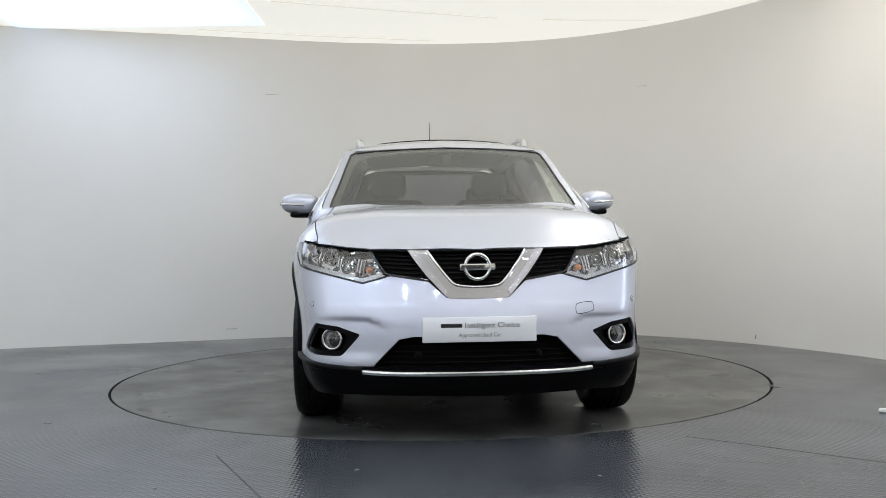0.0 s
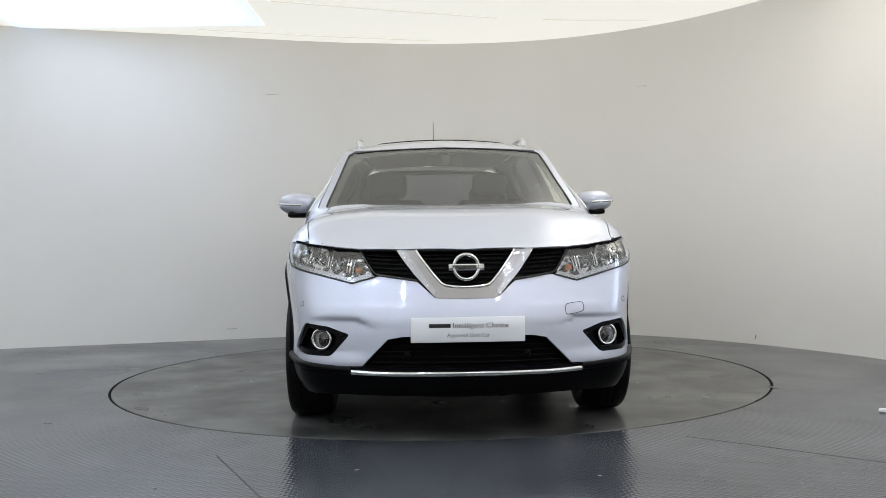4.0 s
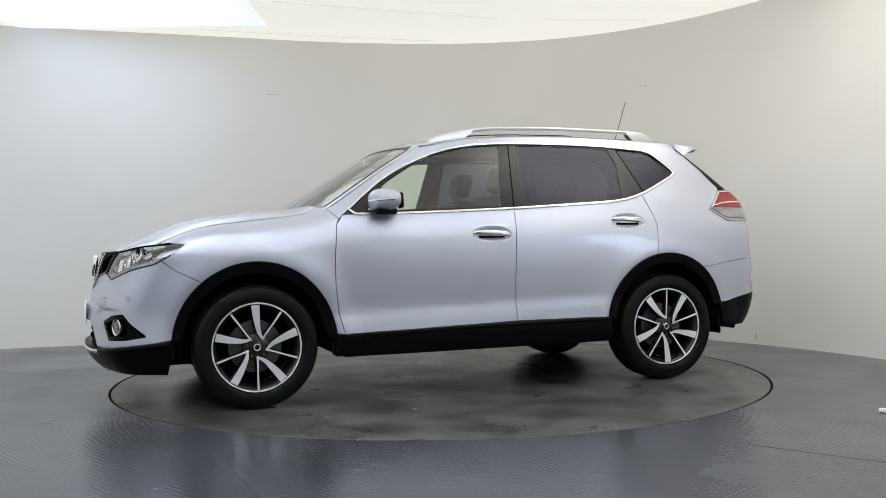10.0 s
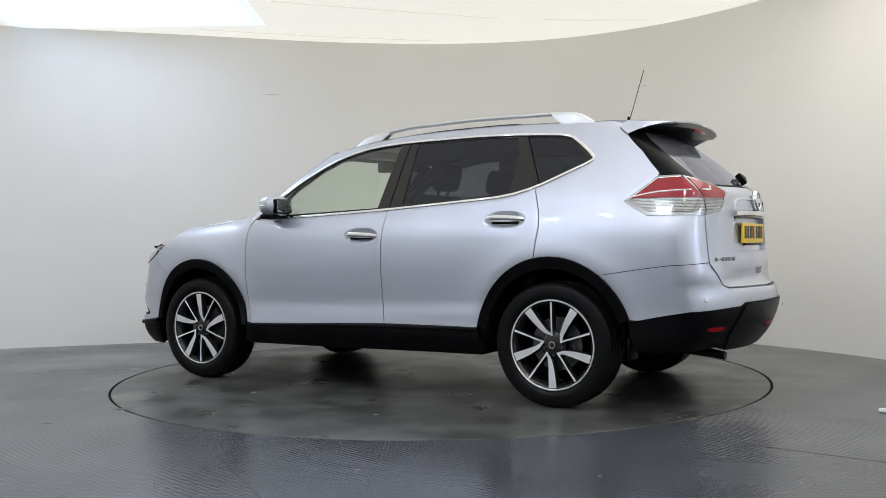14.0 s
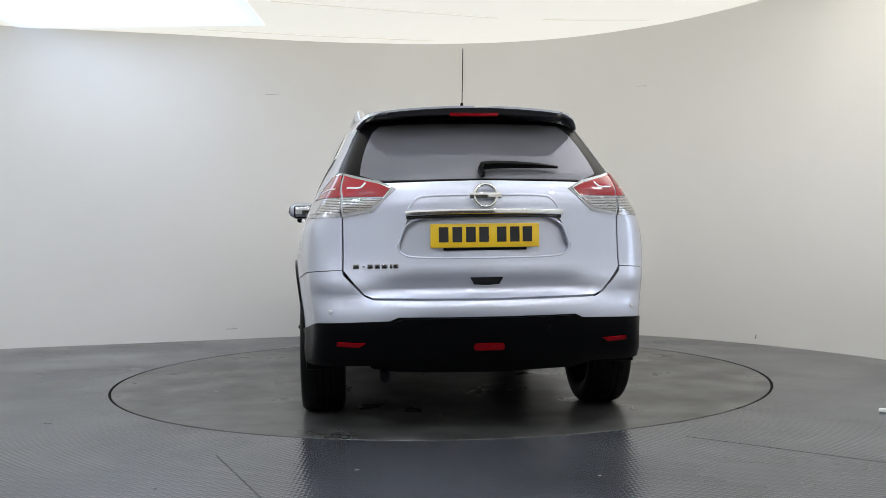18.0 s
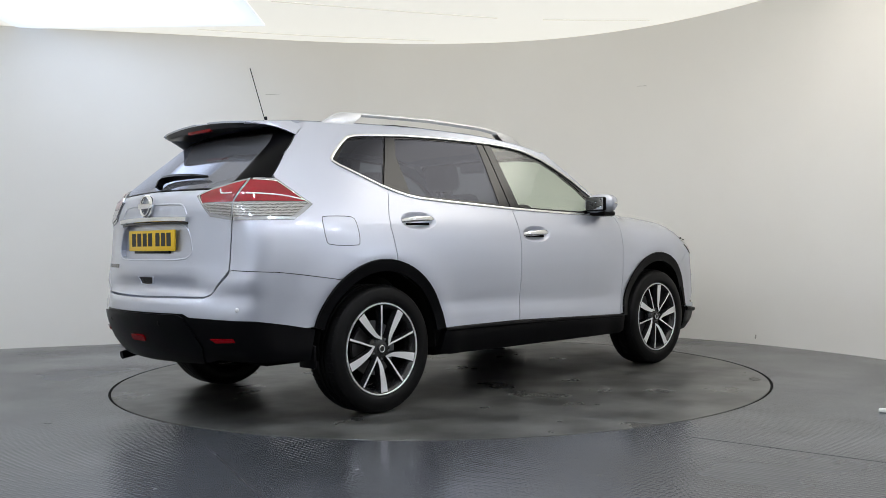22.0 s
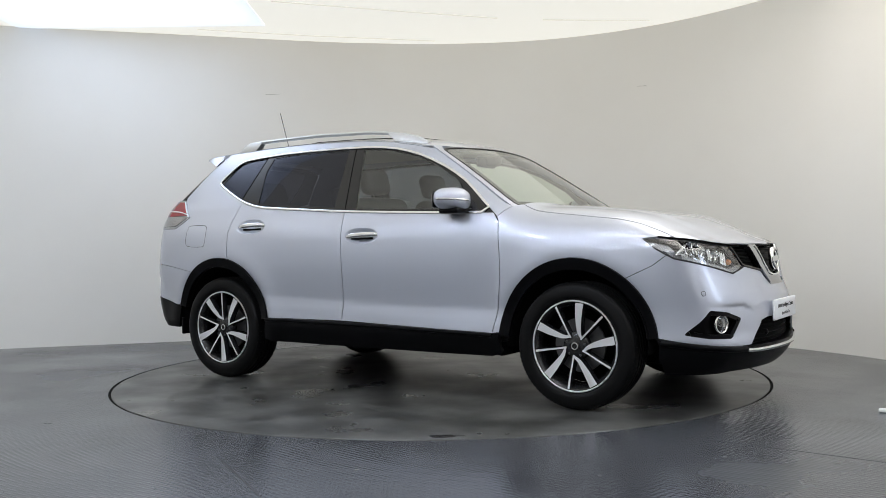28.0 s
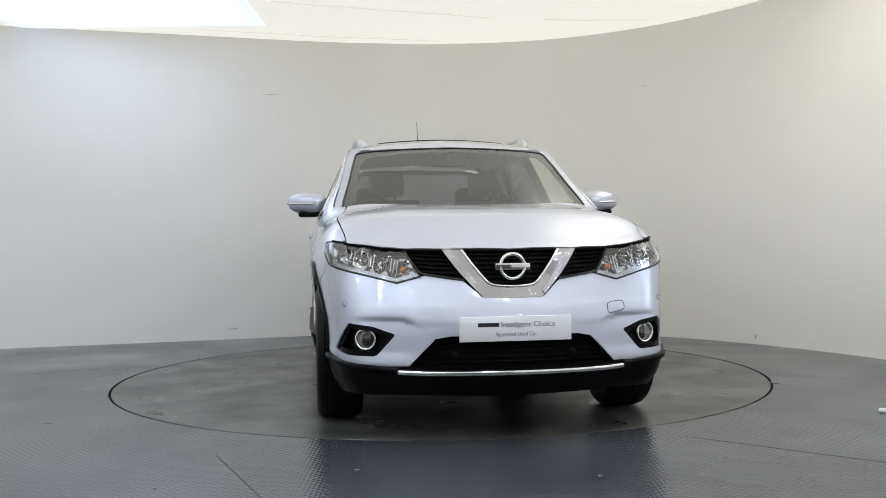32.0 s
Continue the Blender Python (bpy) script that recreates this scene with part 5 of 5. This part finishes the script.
def spoke(line, widths, y0, depth):
    """A bar along points (radius, angle) with a machined face and black flanks; local x across, z up, y outward."""
    pts = [Vector((r * math.cos(radians(a)), 0, r * math.sin(radians(a)))) for r, a in line]
    vs, fs, mats = [], [], []
    for i, p in enumerate(pts):
        t = (pts[min(i + 1, len(pts) - 1)] - pts[max(i - 1, 0)]).normalized()
        nrm = Vector((-t.z, 0, t.x))
        w = widths[i] / 2
        face = y0 - 0.016 * (1 - (p.length / 0.24)) ** 2
        for u, d in ((-w - 0.004, -depth), (-w, -0.0025), (-w + 0.0015, 0), (w - 0.0015, 0), (w, -0.0025), (w + 0.004, -depth)):
            q = p + nrm * u
            vs.append((q.x, face + d, q.z))
    for i in range(len(pts) - 1):
        for k in range(5):
            fs.append((i * 6 + k, i * 6 + k + 1, i * 6 + 7 + k, i * 6 + 6 + k))
            mats.append(0 if k == 2 else 1)
    return vs, fs, mats


def wheel(x, y, sd, phase):
    """phase: the angle of the first broad spoke, seen from outside."""
    m = pose(x, y * sd, 0.352, 0, 0, 180 if sd == 1 else 0)
    inv = Matrix.Diagonal((1, -1, 1, 1))

    def put(name, vs, fs, mat, parent, label="", sharp=35, idx=None):
        bm = raw([m @ inv @ Vector(v) for v in vs], fs)
        if idx:
            for f, i in zip(bm.faces, idx):
                f.material_index = i
        bmesh.ops.remove_doubles(bm, verts=bm.verts, dist=1e-5)
        return part(name, bm, mat, parent, label, sharp)

    # tyre: y outward from the wheel's outer face plane
    vs, fs = lathe([(0.235, -0.17), (0.238, -0.2), (0.262, -0.222), (0.30, -0.232), (0.333, -0.222), (0.349, -0.2), (0.352, -0.165), (0.3525, -0.152), (0.345, -0.150), (0.345, -0.143), (0.353, -0.141), (0.3535, -0.116),
                    (0.345, -0.114), (0.345, -0.105), (0.3535, -0.103), (0.353, -0.078), (0.345, -0.076), (0.345, -0.069), (0.3525, -0.067), (0.3515, -0.045), (0.347, -0.02), (0.334, 0.0), (0.326, 0.0035),
                    (0.30, 0.008), (0.285, 0.0085), (0.27, 0.006), (0.262, 0.001), (0.258, -0.006), (0.25, -0.012), (0.235, -0.02)], "y", 72)
    root = put("wheel", *lathe([(0.245, -0.008), (0.238, -0.012), (0.225, -0.03), (0.214, -0.06), (0.21, -0.12), (0.222, -0.2), (0.236, -0.215)], "y", 48), SPOKE_SIDE, car, "alloy wheel with ten two-tone spokes")
    put("tyre", vs, fs, RUBBER, root, "black rubber road tyre", 50)
    tv, tf = [], []
    for i in range(84):
        a = 2 * math.pi * i / 84
        for y0, y1 in ((-0.042, -0.012), (-0.21, -0.178)):
            b = len(tv)
            for yy, rr in ((y0, 0.3535), (y1, 0.3445 if y1 > -0.1 else 0.353), (y1, 0.335), (y0, 0.343)):
                for da in (-0.022, 0.022):
                    if y0 < -0.1:
                        rr2 = {y0: (0.346, 0.335), y1: (0.3535, 0.343)}[yy][0 if rr > 0.343 else 1]
                    else:
                        rr2 = rr
                    tv.append((rr2 * math.cos(a + da), yy, rr2 * math.sin(a + da)))
            tf += [(b, b + 1, b + 3, b + 2), (b, b + 2, b + 4, b + 6), (b + 1, b + 7, b + 5, b + 3), (b + 2, b + 3, b + 5, b + 4), (b + 6, b + 7, b + 1, b)]
    tagged(put("tread_block", tv, tf, RUBBER, root, "", 30), kind="stuff")
    put("rim_lip", *lathe([(0.2425, -0.016), (0.2445, -0.005), (0.247, -0.003), (0.2515, -0.0035), (0.254, -0.010), (0.251, -0.02)], "y", 64), ALLOY, root, "machined rim lip")
    for i in range(5):
        a = phase + 72 * i
        put("broad_spoke", *spoke([(0.058, a - 37), (0.068, a - 20), (0.088, a - 9), (0.12, a - 4), (0.17, a - 1), (0.238, a)], [0.014, 0.020, 0.026, 0.033, 0.042, 0.050], -0.006, 0.04)[:2], [ALLOY, SPOKE_SIDE], root,
            idx=[0 if k == 2 else 1 for _ in range(5) for k in range(5)])
        put("thin_spoke", *spoke([(0.05, a - 36), (0.09, a - 36), (0.16, a - 37), (0.238, a - 37)], [0.014, 0.0125, 0.013, 0.0155], -0.006, 0.04)[:2], [ALLOY, SPOKE_SIDE], root,
            idx=[0 if k == 2 else 1 for _ in range(3) for k in range(5)])
        nut = pose(0.057 * math.cos(radians(a + 2)), -0.026, 0.057 * math.sin(radians(a + 2)))
        vs, fs = lathe([(0.0, 0.008), (0.006, 0.007), (0.008, 0.0), (0.008, -0.01)], "y", 8)
        put("wheel_nut", [nut @ Vector(v) for v in vs], fs, STEEL, root)
    put("hub", *lathe([(0.0, -0.02), (0.04, -0.021), (0.062, -0.026), (0.075, -0.036), (0.08, -0.06)], "y", 32), SPOKE_SIDE, root, "black wheel hub")
    put("hub_cap", *lathe([(0.0, -0.011), (0.022, -0.012), (0.027, -0.016), (0.028, -0.024)], "y", 28), GLOSS, root, "black centre cap")
    put("hub_ring", *lathe([(0.015, -0.0105), (0.0175, -0.0088), (0.020, -0.0108)], "y", 28), SATIN, root)
    put("brake_disc", *lathe([(0.06, -0.085), (0.15, -0.085), (0.15, -0.105), (0.06, -0.105)], "y", 40), STEEL, root, "grey steel brake disc")
    # black disc put in for the darkness behind the spokes
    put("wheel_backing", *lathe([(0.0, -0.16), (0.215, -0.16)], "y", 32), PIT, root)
    return root


wheel(1.353, 0.893, 1, 20)
wheel(-1.353, 0.893, 1, 55)
wheel(1.353, 0.893, -1, 10)
wheel(-1.353, 0.893, -1, 56)

# ---------------------------------------------------------------- dark inner parts
for sd in (1, -1):
    for c in (AF, AR):
        vs, fs = [], []
        for i in range(25):
            a = radians(-5 + 190 * i / 24)
            for yy in (0.40, 0.62, 0.865):
                vs.append((c[0] + 0.415 * math.cos(a), yy * sd, 0.36 + 0.425 * math.sin(a)))
        for i in range(24):
            fs += [(i * 3 + k, i * 3 + k + 1, i * 3 + 4 + k, i * 3 + 3 + k) for k in range(2)]
        fs += [tuple(range(0, 75, 3))]
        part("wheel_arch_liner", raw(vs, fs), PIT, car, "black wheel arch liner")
    q = S(arc(AF[0], 0.42, 0.43, 4, 176, 20))
    r = S(arc(AR[0], 0.42, 0.43, 4, 176, 20))
    panel("inner_skin", wrap, [(0.0, 0.24), sx(1.8, 0.24)] + q + [sx(0.9, 0.26), sx(-0.9, 0.28)] + r + [sx(-1.8, 0.30), (S5, 0.31), (S5, 1.18), ry(0.5, 1.18), sx(-1.95, 1.2), sx(-1.5, 1.24), sx(-1.0, 1.14), sx(0.8, 1.06),
          sx(1.4, 0.95), sx(1.8, 0.87), fy(0.6, 0.85), (0.0, 0.85)], CABIN, car, off=-0.085, thick=0, grid=0.06, step=0.05, side=sd, label="dark inner trim")
    bm = bmesh.new()
    box(bm, (0.88, 0.80 * sd, 0.31), (0.02, 0.13, 0.08), 0.006)
    part("mud_flap", bm, BLACK, car, "black mud flap")
    bm = bmesh.new()
    box(bm, (-1.79, 0.80 * sd, 0.345), (0.02, 0.13, 0.12), 0.006)
    part("mud_flap", bm, BLACK, car, "black mud flap")
bm = bmesh.new()
box(bm, (0.0, 0, 0.305), (1.7, 1.50, 0.10), 0.02)
box(bm, (-0.45, -0.45, 0.262), (0.5, 0.4, 0.05), 0.02)
box(bm, (0.3, 0.4, 0.262), (0.7, 0.3, 0.04), 0.015)
box(bm, (1.5, 0, 0.29), (1.15, 1.0, 0.12), 0.02)
box(bm, (-1.40, 0, 0.345), (0.9, 1.0, 0.15), 0.02)
box(bm, (-1.85, 0.3, 0.345), (0.45, 0.5, 0.07), 0.03)
for yy in (0.52, -0.52):
    for xx in (1.353, -1.353):
        box(bm, (xx, yy, 0.33), (0.10, 0.55, 0.08), 0.02)
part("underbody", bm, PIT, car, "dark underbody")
bm = bmesh.new()
vs, fs = swept([(-1.5, 0.42, 0.33), (-1.85, 0.46, 0.322), (-2.03, 0.475, 0.312), (-2.12, 0.48, 0.305), (-2.20, 0.483, 0.292)], ring_section(0.024, 0.024, 14))
part("exhaust_pipe", raw(vs, fs, bm), BLACK, car, "dark steel exhaust pipe", 60)

# ---------------------------------------------------------------- cabin
bm = bmesh.new()
box(bm, (0.72, 0, 0.97), (0.62, 1.42, 0.24), 0.07, 3)
box(bm, (0.45, -0.37, 1.07), (0.22, 0.36, 0.09), 0.04, 3)
box(bm, (0.42, 0.0, 0.85), (0.2, 0.26, 0.35), 0.03)
part("dashboard", bm, CABIN, car, "dark soft-touch dashboard")
torus("steering_wheel", (0.34, -0.37, 1.02), (-1, 0, 0.45), 0.175, 0.016, CABIN, car, "dark leather steering wheel")
bm = bmesh.new()
box(bm, (-0.6, 0, 0.42), (2.6, 1.4, 0.06), 0.01)
part("cabin_floor", bm, CABIN, car, "dark carpet")


def car_seat(x, y, w, rake, head=True, high=0.62):
    bm = bmesh.new()
    box(bm, (x + 0.18, y, 0.64), (0.52, w, 0.17), 0.06, 3)
    root = part("car_seat", bm, CLOTH, car, "dark leather car seat")
    bm = bmesh.new()
    box(bm, (0, 0, high / 2), (0.15, w, high), 0.065, 4, )
    bmesh.ops.transform(bm, matrix=pose(x - 0.08, y, 0.64, 0, -rake, 0), verts=bm.verts)
    part("backrest", bm, CLOTH, root)
    if head:
        bm = bmesh.new()
        box(bm, (0, 0, high + 0.12), (0.11, 0.26, 0.18), 0.05, 4)
        bmesh.ops.transform(bm, matrix=pose(x - 0.08, y, 0.64, 0, -rake, 0), verts=bm.verts)
        part("headrest", bm, CLOTH, root)
        bm = bmesh.new()
        for d in (-0.06, 0.06):
            box(bm, (0, d, high + 0.02), (0.014, 0.014, 0.12))
        bmesh.ops.transform(bm, matrix=pose(x - 0.08, y, 0.64, 0, -rake, 0), verts=bm.verts)
        part("headrest_post", bm, STEEL, root)


car_seat(-0.1, 0.37, 0.52, 16)
car_seat(-0.1, -0.37, 0.52, 16)
car_seat(-0.98, 0.42, 0.50, 20, True, 0.58)
car_seat(-0.98, -0.42, 0.50, 20, True, 0.58)
car_seat(-0.98, 0.0, 0.30, 20, False, 0.55)
bm = bmesh.new()
box(bm, (0.30, 0, 1.475), (0.03, 0.25, 0.07), 0.02, 3)
box(bm, (0.36, 0, 1.48), (0.10, 0.07, 0.07), 0.02, 3)
part("cabin_mirror", bm, CABIN, car, "dark cabin mirror")


# ---------------------------------------------------------------- what moves
def motions():
    turns = [(0, -86.2), (2.5, -86.2), (3.6, -86.2), (4.0, -87.5), (4.5, -90.7), (5, -95.6), (6, -108.1), (7, -121.0), (8, -134.0), (9, -146.9), (10, -159.8), (11, -172.7), (12, -185.6),
             (13, -198.6), (14.5, -217.8), (16, -237.6), (17, -250.6), (18, -263.6), (19, -276.6), (20, -289.7), (21, -302.7), (22, -316.0), (23, -328.9), (24, -341.8), (25, -354.6),
             (26.5, -373.7), (28, -393.1), (29, -406.2), (30, -419.2), (31, -432.2), (31.5, -437.8), (32, -442.1)]
    walk(turntable, [(t, pose(0, 0, 0, 0, 0, a)) for t, a in turns])
    walk(car, [(t, pose(0, 0, 0, 0, 0, a) @ pose(0.080, 0.023, 0)) for t, a in turns])


motions()
